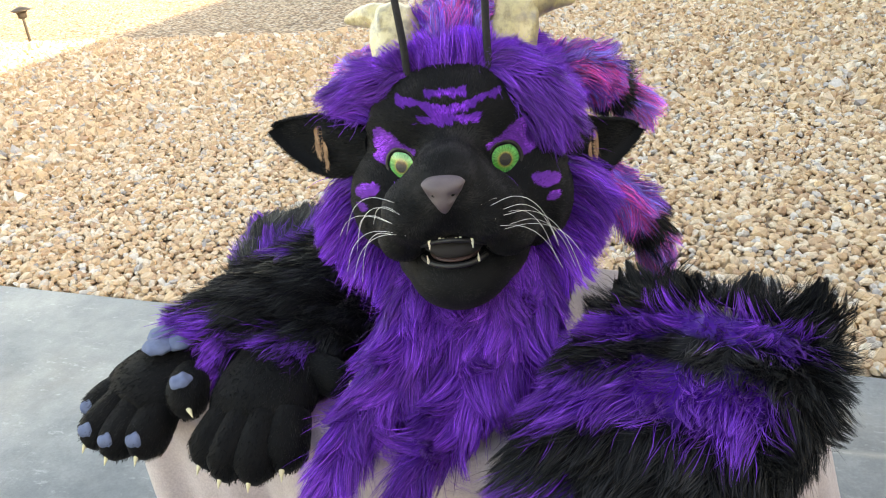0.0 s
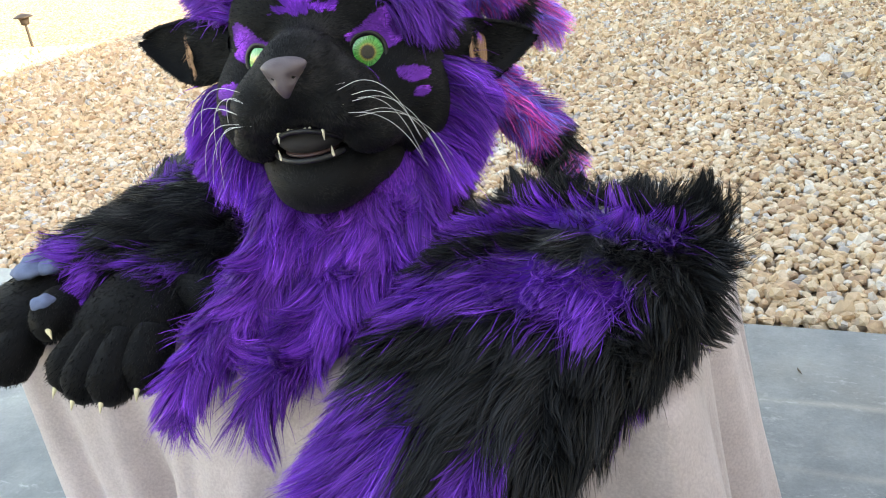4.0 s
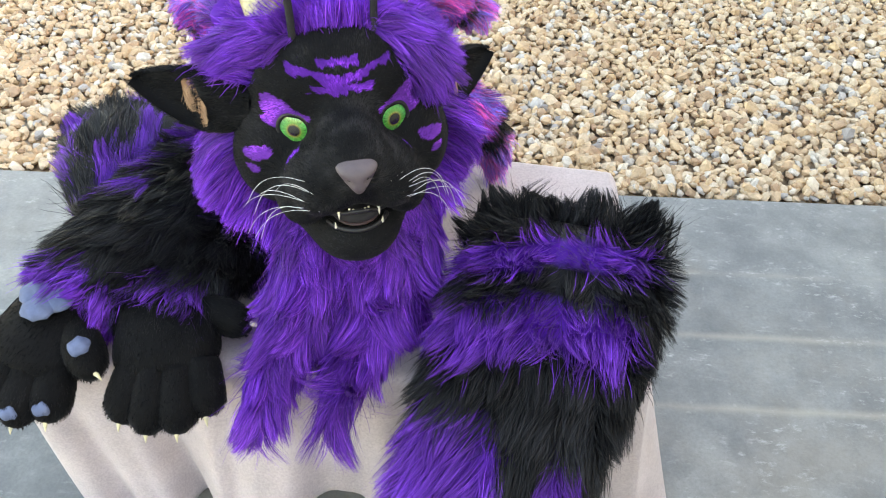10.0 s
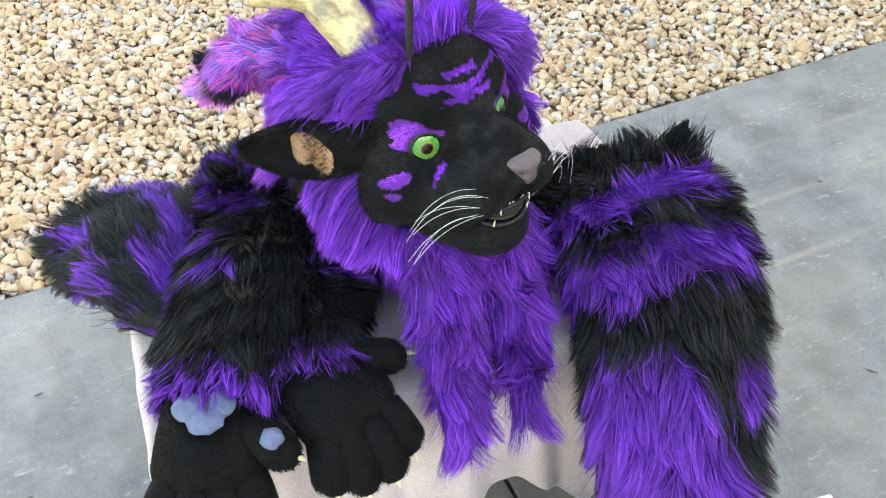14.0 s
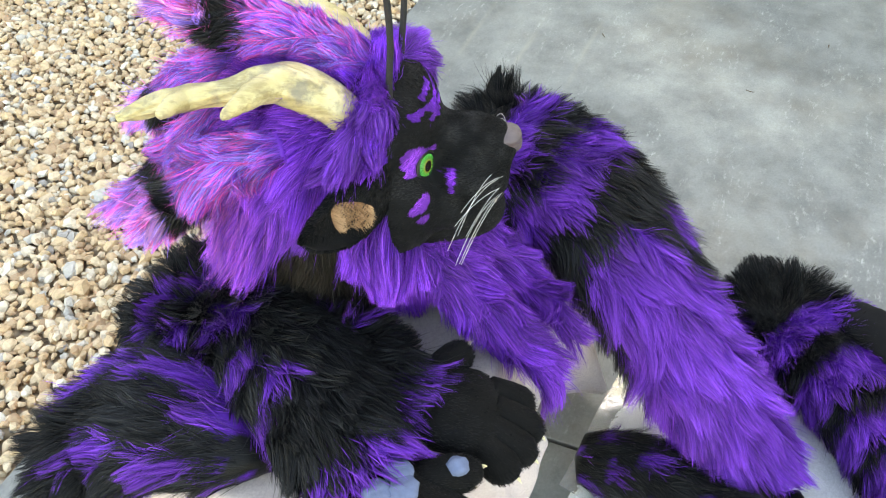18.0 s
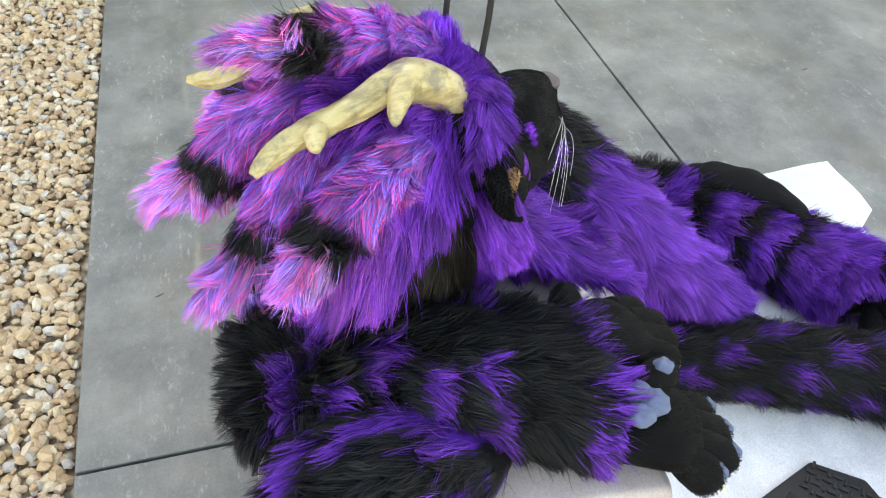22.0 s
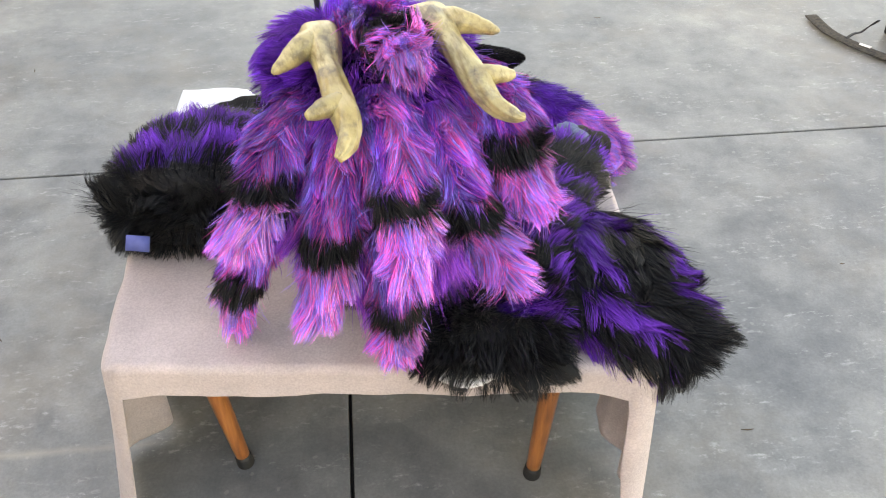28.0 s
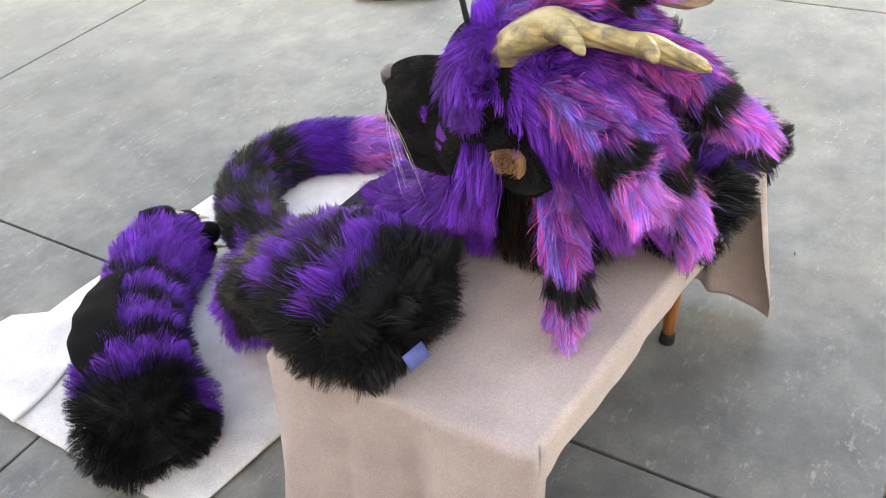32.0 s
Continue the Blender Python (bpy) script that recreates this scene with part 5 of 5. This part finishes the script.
glove2 = thing("paw_glove", "black furry paw glove with violet patches, lying palm down", "glove", group="paw gloves")
arm2 = round_tube([(-0.135, 0.06, 0.475, 0.05, 0.026), (-0.15, 0.0, 0.49, 0.08, 0.04), (-0.18, -0.08, 0.5, 0.085, 0.046), (-0.21, -0.15, 0.505, 0.076, 0.046), (-0.226, -0.222, 0.502, 0.06, 0.036)], 44, power=2.4)
col2 = flecks(5, 0.5, 0.1, 0.5, 1.0, (-0.5, 0.5), 0.95)
sleeve2 = put("sleeve", arm2.mesh("sleeve", 28, col2), FUR, glove2, "long-haired black and violet sleeve")
furred(arm2, 24000, col2, lambda u, v: 0.055 + 0.02 * (u > 0.85), 81, "sleeve_fur", sleeve2, width=0.00088, lay=0.82, droop=0.2, clump=0.82, cell=0.026)
fringe(arm2, 80, sleeve2)
plush(Tube([(-0.228, -0.21, 0.505, 0.06, 0.036), (-0.215, -0.265, 0.505, 0.072, 0.04), (-0.2, -0.32, 0.497, 0.075, 0.036), (-0.192, -0.35, 0.485, 0.055, 0.026)], 20), 7000, 82, "palm", glove2, "black plush back of the paw")
for i, (a, b) in enumerate((((-0.24, -0.33, 0.49), (-0.25, -0.392, 0.458)), ((-0.212, -0.34, 0.49), (-0.212, -0.405, 0.455)), ((-0.18, -0.34, 0.49), (-0.172, -0.402, 0.455)), ((-0.152, -0.325, 0.49), (-0.138, -0.378, 0.46)))):
    a, b = np.array(a), np.array(b)
    fg = plush(Tube([(*a, 0.027, 0.028), (*(a * 0.5 + b * 0.5), 0.03, 0.032), (*b, 0.029, 0.03), (*(b + (b - a) * 0.28), 0.012, 0.014)], 14), 1700, 83 + i, "finger", glove2)
    dirn = unit(b - a)
    claw(fg, b + dirn * 0.012 + np.array([0, 0, 0.002]), b + dirn * 0.031 + np.array([0, 0, -0.004]))
th = plush(Tube([(-0.18, -0.24, 0.503, 0.03, 0.028), (-0.135, -0.252, 0.507, 0.029, 0.027), (-0.105, -0.262, 0.504, 0.024, 0.024), (-0.09, -0.266, 0.502, 0.01, 0.01)], 16), 1800, 88, "thumb", glove2)
claw(th, (-0.098, -0.263, 0.506), (-0.072, -0.27, 0.502))


upper = thing("furry_sleeve", "loose black and violet furry sleeve lying on the tablecloth", "sleeve")
arm3 = round_tube([(-0.492, 0.25, 0.452, 0.03, 0.022), (-0.462, 0.222, 0.468, 0.066, 0.036), (-0.402, 0.17, 0.492, 0.112, 0.054), (-0.375, 0.09, 0.508, 0.112, 0.06), (-0.37, 0.0, 0.498, 0.088, 0.048), (-0.355, -0.07, 0.478, 0.035, 0.02)], 50, power=2.4)
to_end = lambda p, nrm, t, u, v: unit(-t + np.array([-0.25, 0.1, -0.1]))


def streaks(u, v, k):
    """Violet streaks that run with the fur, and a black end."""
    w, q = u + (k - 0.5) * 0.05, v + (k - 0.5) * 0.012
    f = np.sin(2 * np.pi * (5 * q + 1.1 * w) + 0.6) + 0.7 * np.sin(2 * np.pi * (8 * q - 2.4 * w) + 2) + 0.5 * np.sin(2 * np.pi * 3.1 * w)
    m = (f > 0.6) & (w > 0.2) & (w < 0.92)
    # the black hair's sheen is painted as a lighter tip colour
    return choose(m, VIOLET, BLACK), choose(m, ORCHID * 0.9, BLACK * 2.6)


col3 = streaks
sl3 = put("sleeve_body", arm3.mesh("sleeve_body", 28, col3), FUR, upper)
furred(arm3, 42000, col3, lambda u, v: 0.062 + 0.022 * (u < 0.3), 89, "sleeve_fur", sl3, flow=to_end, width=0.00088, lay=0.88, droop=0.2, clump=0.84, cell=0.026)


def foot(parent, toes, f, seed):
    """Black plush toes with claws, at the given places, all pointing along f."""
    f = unit(np.array(f, float))
    for i, c in enumerate(toes):
        c = np.array(c, float)
        tb = Tube([(*(c - f * 0.06), 0.026, 0.03), (*(c - f * 0.015), 0.031, 0.034), (*(c + f * 0.018), 0.027, 0.029), (*(c + f * 0.034), 0.01, 0.012)], 14)
        t = plush(tb, 1700, seed + i, "toe", parent, "black plush toe")
        a = c + f * 0.026 + np.array([0, 0, 0.006])
        claw(t, a, a + f * 0.036 - np.array([0, 0, 0.008]), 0.0075)


leg1 = thing("furry_legging", "striped black and violet furry legging draped from table to floor", "legging", group="furry leggings")
tube1 = round_tube([(0.38, -0.1, 0.515, 0.11, 0.05), (0.378, -0.125, 0.522, 0.128, 0.06), (0.372, -0.155, 0.535, 0.142, 0.072), (0.352, -0.25, 0.535, 0.144, 0.074), (0.312, -0.355, 0.5, 0.134, 0.07), (0.264, -0.465, 0.41, 0.112, 0.07), (0.217, -0.58, 0.29, 0.096, 0.07), (0.165, -0.69, 0.175, 0.085, 0.066), (0.12, -0.76, 0.11, 0.072, 0.055), (0.095, -0.785, 0.095, 0.055, 0.045)], 78, power=2.4)


def leg_pigment(u, v, k):
    """Two violet bands on black above the knee, violet with black marks below it."""
    side = (v + 0.5) % 1.0 - 0.5
    w = u - 0.018 * np.cos(2 * np.pi * v) + 0.012 * np.sin(2 * np.pi * v * 3 + 0.8) + 0.01 * np.sin(2 * np.pi * v * 5) + (k - 0.5) * 0.016
    m = ((w > 0.245) & (w < 0.298)) | ((w > 0.35) & (w < 0.412))
    m &= np.abs(side) < 0.4
    m |= (w > 0.465) & (w < 0.66) & (np.abs(side - 0.16) < 0.055 + 1.0 * (w - 0.465))
    m |= (w > 0.5) & (w < 0.55) & (np.abs(side - 0.37) < 0.035)
    m |= (w >= 0.66) & ~((np.abs(side + 0.2) < 0.07) & (np.sin(2 * np.pi * 11 * w) > 0.3))
    # sheen on the black fur painted into its tip colour
    return choose(m, VIOLET, BLACK), choose(m, ORCHID, BLACK * 2.6)


lcol = leg_pigment
lb = put("leg_body", tube1.mesh("leg_body", 30, lcol, 0.003), FUR, leg1, "striped long-haired leg")
furred(tube1, 76000, lcol, lambda u, v: 0.062 + 0.01 * (u > 0.5) - 0.034 * np.clip((u - 0.86) / 0.08, 0, 1), 91, "leg_fur", lb, width=0.00088, lay=0.76, droop=0.25, clump=0.82, cell=0.028, kick=0.34, floor=0.012)
# black rim fur, its sheen painted as paler tips
furred(tube1, 6500, solid(BLACK, BLACK * 2.6), lambda u, v: 0.065 + 0.04 * np.exp(-(((v - 0.13) / 0.05) ** 2)) + 0.05 * np.exp(-(((v - 0.39) / 0.05) ** 2)), 92, "rim_fur", lb, "upright black fur round the opening", urange=(0.16, 0.36), vrange=(0.0, 0.5), width=0.00088, lay=0.3, droop=0.1, clump=0.92, cell=0.04, kick=0.75)
bm = box_bm((-0.022, -0.001, -0.014), (0.022, 0.001, 0.014), 0, Matrix.Translation((0.45, -0.026, 0.535)) @ Matrix.Rotation(radians(-12), 4, "Z") @ Matrix.Rotation(radians(38), 4, "X"))
part("tag", bm, TAG, leg1, "small blue fabric tag")
foot(leg1, ((0.045, -0.79, 0.128), (0.04, -0.835, 0.088), (0.068, -0.872, 0.055), (0.028, -0.775, 0.072)), (-0.8, -0.5, -0.1), 95)

leg2 = thing("furry_legging", "black and violet furry legging on a white floor sheet", "legging", group="furry leggings")
tube2 = round_tube([(0.565, -0.69, 0.085, 0.11, 0.064), (0.545, -0.73, 0.094, 0.122, 0.072), (0.505, -0.805, 0.105, 0.122, 0.08), (0.425, -0.9, 0.116, 0.112, 0.09), (0.335, -0.985, 0.112, 0.102, 0.086), (0.235, -1.055, 0.11, 0.1, 0.085), (0.13, -1.11, 0.12, 0.1, 0.095), (0.075, -1.12, 0.115, 0.085, 0.08), (0.055, -1.12, 0.11, 0.06, 0.06)], 66, power=2.3)
bands2 = stripes(((0.26, 0.33), (0.38, 0.45), (0.5, 0.57), (0.61, 0.97)), 0.012, 1.0, 1.4)


def lcol2(u, v, k):
    """Bands, and one violet lock on the side of the black end."""
    a, b = bands2(u, v, k)
    side = (v + 0.5) % 1.0 - 0.5
    m = (np.abs(side - 0.02) < 0.09) & (u > 0.05) & (u < 0.17)
    return choose(m, VIOLET, a), choose(m, ORCHID, b)



lb = put("leg_body", tube2.mesh("leg_body", 30, lcol2, 0.003), FUR, leg2, "striped long-haired leg")
furred(tube2, 56000, lcol2, lambda u, v: 0.052 + 0.012 * (u < 0.2) - 0.022 * np.clip((u - 0.9) / 0.06, 0, 1), 101, "leg_fur", lb, width=0.00088, lay=0.72, droop=0.22, clump=0.82, cell=0.026, kick=0.34, floor=0.012)
fold2 = Tube([(0.535, -0.86, 0.18, 0.03, 0.014), (0.49, -0.915, 0.205, 0.058, 0.018), (0.42, -0.985, 0.218, 0.05, 0.02), (0.345, -1.04, 0.212, 0.036, 0.017), (0.27, -1.065, 0.205, 0.014, 0.009)], 30)
put("lining_flap", fold2.mesh("lining_flap", 16, None, 0.004), BLACKCLOTH, leg2, "folded black lining")
foot(leg2, ((0.048, -1.145, 0.196), (-0.005, -1.128, 0.15), (-0.024, -1.08, 0.112), (-0.01, -1.105, 0.048)), (-0.75, 0.5, -0.15), 105)

# ---- tail ----
tail = thing("furry_tail", "long black furry tail with violet spots and pink tip", "tail")
tt = Tube([(0.045, -0.45, 0.075, 0.05, 0.05), (0.05, -0.56, 0.085, 0.075, 0.07), (0.0, -0.72, 0.09, 0.085, 0.08), (-0.07, -0.89, 0.095, 0.085, 0.085), (-0.15, -1.04, 0.095, 0.082, 0.082), (-0.27, -1.15, 0.09, 0.08, 0.08), (-0.41, -1.17, 0.085, 0.078, 0.075), (-0.52, -1.115, 0.085, 0.078, 0.075), (-0.595, -1.01, 0.08, 0.078, 0.07), (-0.65, -0.91, 0.07, 0.074, 0.062), (-0.69, -0.84, 0.05, 0.04, 0.032)], 80)


def tail_pigment(u, v, k):
    w = u + (k - 0.5) * 0.03
    f = np.sin(2 * np.pi * (15 * w + 2 * v)) + 0.9 * np.sin(2 * np.pi * (9 * w - 4 * v) + 1)
    spot = (f > 1.12) & (w < 0.66)
    s = hsh(np.floor(v * 20) * 7.3 + np.floor(k * 9) * 3.1)
    streak = choose(s < 0.42, PINK * 0.6 + ROSE * 0.4, choose(s < 0.75, LILAC, np.broadcast_to(ORCHID, (len(u), 3))))
    c = choose(w > 0.8, streak, choose((w > 0.66) | spot, VIOLET, BLACK))
    # black tips carry a painted sheen, paler than the roots
    return c, choose(w > 0.66, c * 1.25, choose(spot, ORCHID * 0.8, BLACK * 2.6))


tb = put("tail_body", tt.mesh("tail_body", 24, tail_pigment), FUR, tail, "furry tail")
furred(tt, 46000, tail_pigment, 0.05, 111, "tail_fur", tb, width=0.00088, lay=0.76, droop=0.22, clump=0.78, cell=0.024, floor=0.012)

# ---- harness pad with straps ----
pad = thing("harness_pad", "dark grey canvas harness pad with black straps and buckles", "harness")


TREAD_EDGE = [(-0.408, -0.432), (-0.463, -0.470), (-0.583, -0.601), (-0.625, -0.675), (-0.616, -0.785), (-0.523, -0.884), (-0.373, -0.895), (-0.319, -0.889), (-0.251, -0.803), (-0.320, -0.611)]
PAD_EDGE = [(-0.391, -0.455), (-0.466, -0.468), (-0.588, -0.593), (-0.620, -0.653), (-0.619, -0.760), (-0.526, -0.856), (-0.402, -0.809), (-0.348, -0.617)]
rubber = part("rubber_base", slab_bm(TREAD_EDGE, 0.012, 0.026, 0.005), RUBBER, pad, "black rubber base with raised tread")
part("canvas_pad", slab_bm(PAD_EDGE, 0.024, 0.044, 0.007), CANVAS, pad, "dark grey padded canvas")
ta, tb_ = Vector((*TREAD_EDGE[8], 0.0265)), Vector((*TREAD_EDGE[6], 0.0265))
inward = (Vector((*PAD_EDGE[2], 0.0265)) - Vector((*PAD_EDGE[6], 0.0265))).normalized()
for i in range(9):
    for j in range(4):
        at = ta.lerp(tb_, (i + 0.5) / 9) + inward * (0.006 + 0.021 * j)
        bm = box_bm((-0.009, -0.003, 0), (0.009, 0.003, 0.003), 0.001, Matrix.Translation(at) @ Matrix.Rotation(radians(45 if (i + j) % 2 else -45), 4, "Z"))
        part("tread", bm, RUBBER, rubber)


def strap(parent, pts, w=0.011, th=0.0016, name="strap", mat=None, label="black webbing strap", up=(0, 0, 1)):
    rows = [(*p, w, th) for p in pts]
    return put(name, Tube(rows, 40, up, 4.0).mesh(name, 12), mat or WEBBING, parent, label)


strap(pad, [(-0.369, -0.584, 0.055), (-0.410, -0.536, 0.050), (-0.452, -0.480, 0.030), (-0.499, -0.485, 0.015), (-0.521, -0.522, 0.030), (-0.521, -0.581, 0.060), (-0.557, -0.626, 0.055)], up=(0.3, 0.2, 1))
strap(pad, [(-0.324, -0.697, 0.050), (-0.361, -0.724, 0.055), (-0.382, -0.781, 0.060), (-0.421, -0.730, 0.060), (-0.472, -0.669, 0.060), (-0.520, -0.626, 0.060)])
strap(pad, [(-0.499, -0.645, 0.058), (-0.534, -0.692, 0.058), (-0.552, -0.759, 0.055), (-0.573, -0.844, 0.030)])
strap(pad, [(-0.546, -0.623, 0.055), (-0.561, -0.628, 0.075), (-0.585, -0.640, 0.060), (-0.582, -0.611, 0.050), (-0.573, -0.593, 0.050)], 0.012, up=(0.3, 0.2, 1))
BUCKLE_AT, SLIDER_AT, RING_AT = Vector((-0.44, -0.706, 0.066)), Vector((-0.379, -0.782, 0.066)), Vector((-0.524, -0.618, 0.064))
for at, size in ((BUCKLE_AT, (0.017, 0.022)), (SLIDER_AT, (0.014, 0.01)), (RING_AT, (0.014, 0.009))):
    turn = math.atan2(0.112, -0.090)
    m = Matrix.Translation(at) @ Matrix.Rotation(turn - math.pi / 2, 4, "Z")
    bk = part("buckle", box_bm((-size[0], -size[1], -0.005), (size[0], size[1], 0.005), 0.003, m), BUCKLE, pad, "black plastic buckle")
    part("slot", box_bm((-size[0] * 0.6, size[1] * 0.25, 0.0045), (size[0] * 0.6, size[1] * 0.6, 0.0062), 0.0006, m), STEEL, bk, "grey slot in the buckle")

# ---- photo camera on the slab ----
dslr = thing("photo_camera", "black photo camera with long white lens lying on concrete", "camera", (-2.005, -1.597, 0))
DR = Matrix.Rotation(radians(-73), 4, "Z")
part("body", box_bm((-0.075, -0.03, 0.0), (0.075, 0.035, 0.1), 0.012, DR), BODY, dslr)
part("prism", box_bm((-0.03, -0.03, 0.095), (0.03, 0.04, 0.13), 0.012, DR), BODY, dslr)
part("grip", box_bm((0.045, -0.055, 0.0), (0.08, 0.0, 0.095), 0.015, DR), BODY, dslr)
part("screen", box_bm((-0.035, 0.0345, 0.02), (0.035, 0.0375, 0.07), 0.002, DR), BUCKLE, dslr, "dark rear screen")
part("top_display", box_bm((0.04, -0.02, 0.0995), (0.068, 0.015, 0.1025), 0.002, DR), LCD, dslr, "grey top display")


def barrel(name, y0, y1, r0, r1, mat, label):
    rows = [(0, y0, 0.055, r0, r0), (0, y0 + (y1 - y0) * 0.5, 0.055, (r0 + r1) / 2, (r0 + r1) / 2), (0, y1, 0.055, r1, r1)]
    me = Tube(rows, 10).mesh(name, 24)
    me.transform(DR)
    put(name, me, mat, dslr, label)


barrel("lens_barrel", -0.03, -0.12, 0.036, 0.038, LENSWHITE, "white lens barrel")
barrel("focus_ring", -0.12, -0.155, 0.039, 0.039, RUBBER, "black ribbed focus ring")
barrel("lens_barrel", -0.155, -0.18, 0.039, 0.041, LENSWHITE, "white lens barrel")
barrel("lens_hood", -0.18, -0.26, 0.044, 0.05, BODY, "black lens hood")
STRAP = simple("printed_strap", (0.035, 0.028, 0.02), 0.8, 90, 0.9, 0.3, 500)
back_to = lambda q: (q[0] - dslr.location.x, q[1] - dslr.location.y, q[2])
strap(dslr, [back_to(q) for q in [(-1.734, -1.815, 0.012), (-1.740, -1.689, 0.012), (-1.770, -1.595, 0.014), (-1.814, -1.512, 0.014), (-1.869, -1.437, 0.014), (-1.915, -1.389, 0.012), (-1.957, -1.362, 0.012)]], 0.026, 0.0025, "neck_strap", STRAP, "brown patterned neck strap")
strap(dslr, [back_to(q) for q in [(-1.957, -1.362, 0.012), (-1.947, -1.311, 0.010), (-1.957, -1.278, 0.010), (-1.995, -1.238, 0.012), (-2.069, -1.246, 0.020)]], 0.008, 0.002, "strap_end")
strap(dslr, [back_to(q) for q in [(-1.958, -1.420, 0.060), (-1.998, -1.402, 0.030), (-2.056, -1.377, 0.012), (-2.083, -1.331, 0.012), (-2.058, -1.281, 0.014)]], 0.006, 0.002, "strap_end")
strap(dslr, [back_to(q) for q in [(-1.874, -1.590, 0.090), (-1.874, -1.630, 0.050), (-1.852, -1.641, 0.020), (-1.828, -1.643, 0.014), (-1.778, -1.607, 0.016)]], 0.006, 0.002, "strap_end")
part("strap_label", box_bm((-0.022, -0.008, -0.001), (0.022, 0.008, 0.0015), 0.001, Matrix.Translation(back_to((-1.82, -1.539, 0.018))) @ Matrix.Rotation(radians(130), 4, "Z")), LENSWHITE, dslr, "pale woven label")
POUCH = simple("brown_suede", (0.06, 0.035, 0.03), 0.9)
part("strap_pouch", ball_bm(back_to((-2.052, -1.251, 0.015)), (0.026, 0.022, 0.014)), POUCH, dslr, "small brown pouch on the strap")

# ---- bits of dry leaf on the slab ----
LEAF = simple("dry_leaf", (0.09, 0.06, 0.035), 0.8, 90, 0.4)
rng_l = np.random.default_rng(9)
for x, y in ((1.3, 0.2), (1.72, -0.03), (1.55, -0.55), (0.95, -0.35), (-0.7, 0.35), (-1.2, -0.4), (1.9, -0.75), (-0.9, -1.9), (0.6, 0.5), (-1.5, -2.3), (1.2, -1.7), (-0.75, 0.1)):
    a = rng_l.uniform(0, 6.3)
    ln = rng_l.uniform(0.006, 0.014)
    rows = [(x + math.cos(a) * ln * k, y + math.sin(a) * ln * k, 0.003 + 0.002 * abs(k), 0.0026 * (1.05 - abs(k)), 0.0009) for k in (-1, -0.4, 0.3, 1)]
    tagged(put("leaf_fragment", Tube(rows, 10).mesh("leaf_fragment", 8), LEAF), "small dry brown leaf fragment on the concrete", "leaf", "leaf fragments")

# ---- solar garden lights ----
for k, (x, y) in enumerate(((-5.85, 4.67), (-8.65, 9.09))):
    sl = thing("solar_garden_light", "small dark solar garden light on a stake in gravel", "garden light", (x, y, 0), group="solar garden lights")
    put("stake", Tube([(0, 0, -0.05, 0.012, 0.012), (0, 0, 0.1, 0.012, 0.012), (0, 0, 0.2, 0.012, 0.012)], 6, (0, 1, 0)).mesh("stake", 10), STEEL, sl)
    put("shade", Tube([(0, 0, 0.2, 0.035, 0.035), (0, 0, 0.25, 0.045, 0.045), (0, 0, 0.265, 0.085, 0.085), (0, 0, 0.285, 0.05, 0.05)], 14, (0, 1, 0)).mesh("shade", 18), STEEL, sl)

# ---- the stones next to the slab, one by one ----
rng_s = np.random.default_rng(77)
shapes = []
for i in range(8):
    me = mesh_from("stone", stone_shape(rng_s) * 0.5, None, ICO, False)
    me.materials.append(STONE)
    shapes.append(me)
for i in range(300):
    st = new("stone", shapes[i % 8])
    st.parent = ground
    s = 0.033 * math.exp(rng_s.normal(0, 0.22))
    st.matrix_local = Matrix.LocRotScale((rng_s.uniform(-1.6, 2.4), EDGE + abs(rng_s.normal(0, 0.06)) + 0.02, -0.001 + rng_s.uniform(-0.004, 0.008)), Euler((rng_s.normal(0, 0.5), rng_s.normal(0, 0.5), rng_s.uniform(0, 6.28))), (s, s, s))
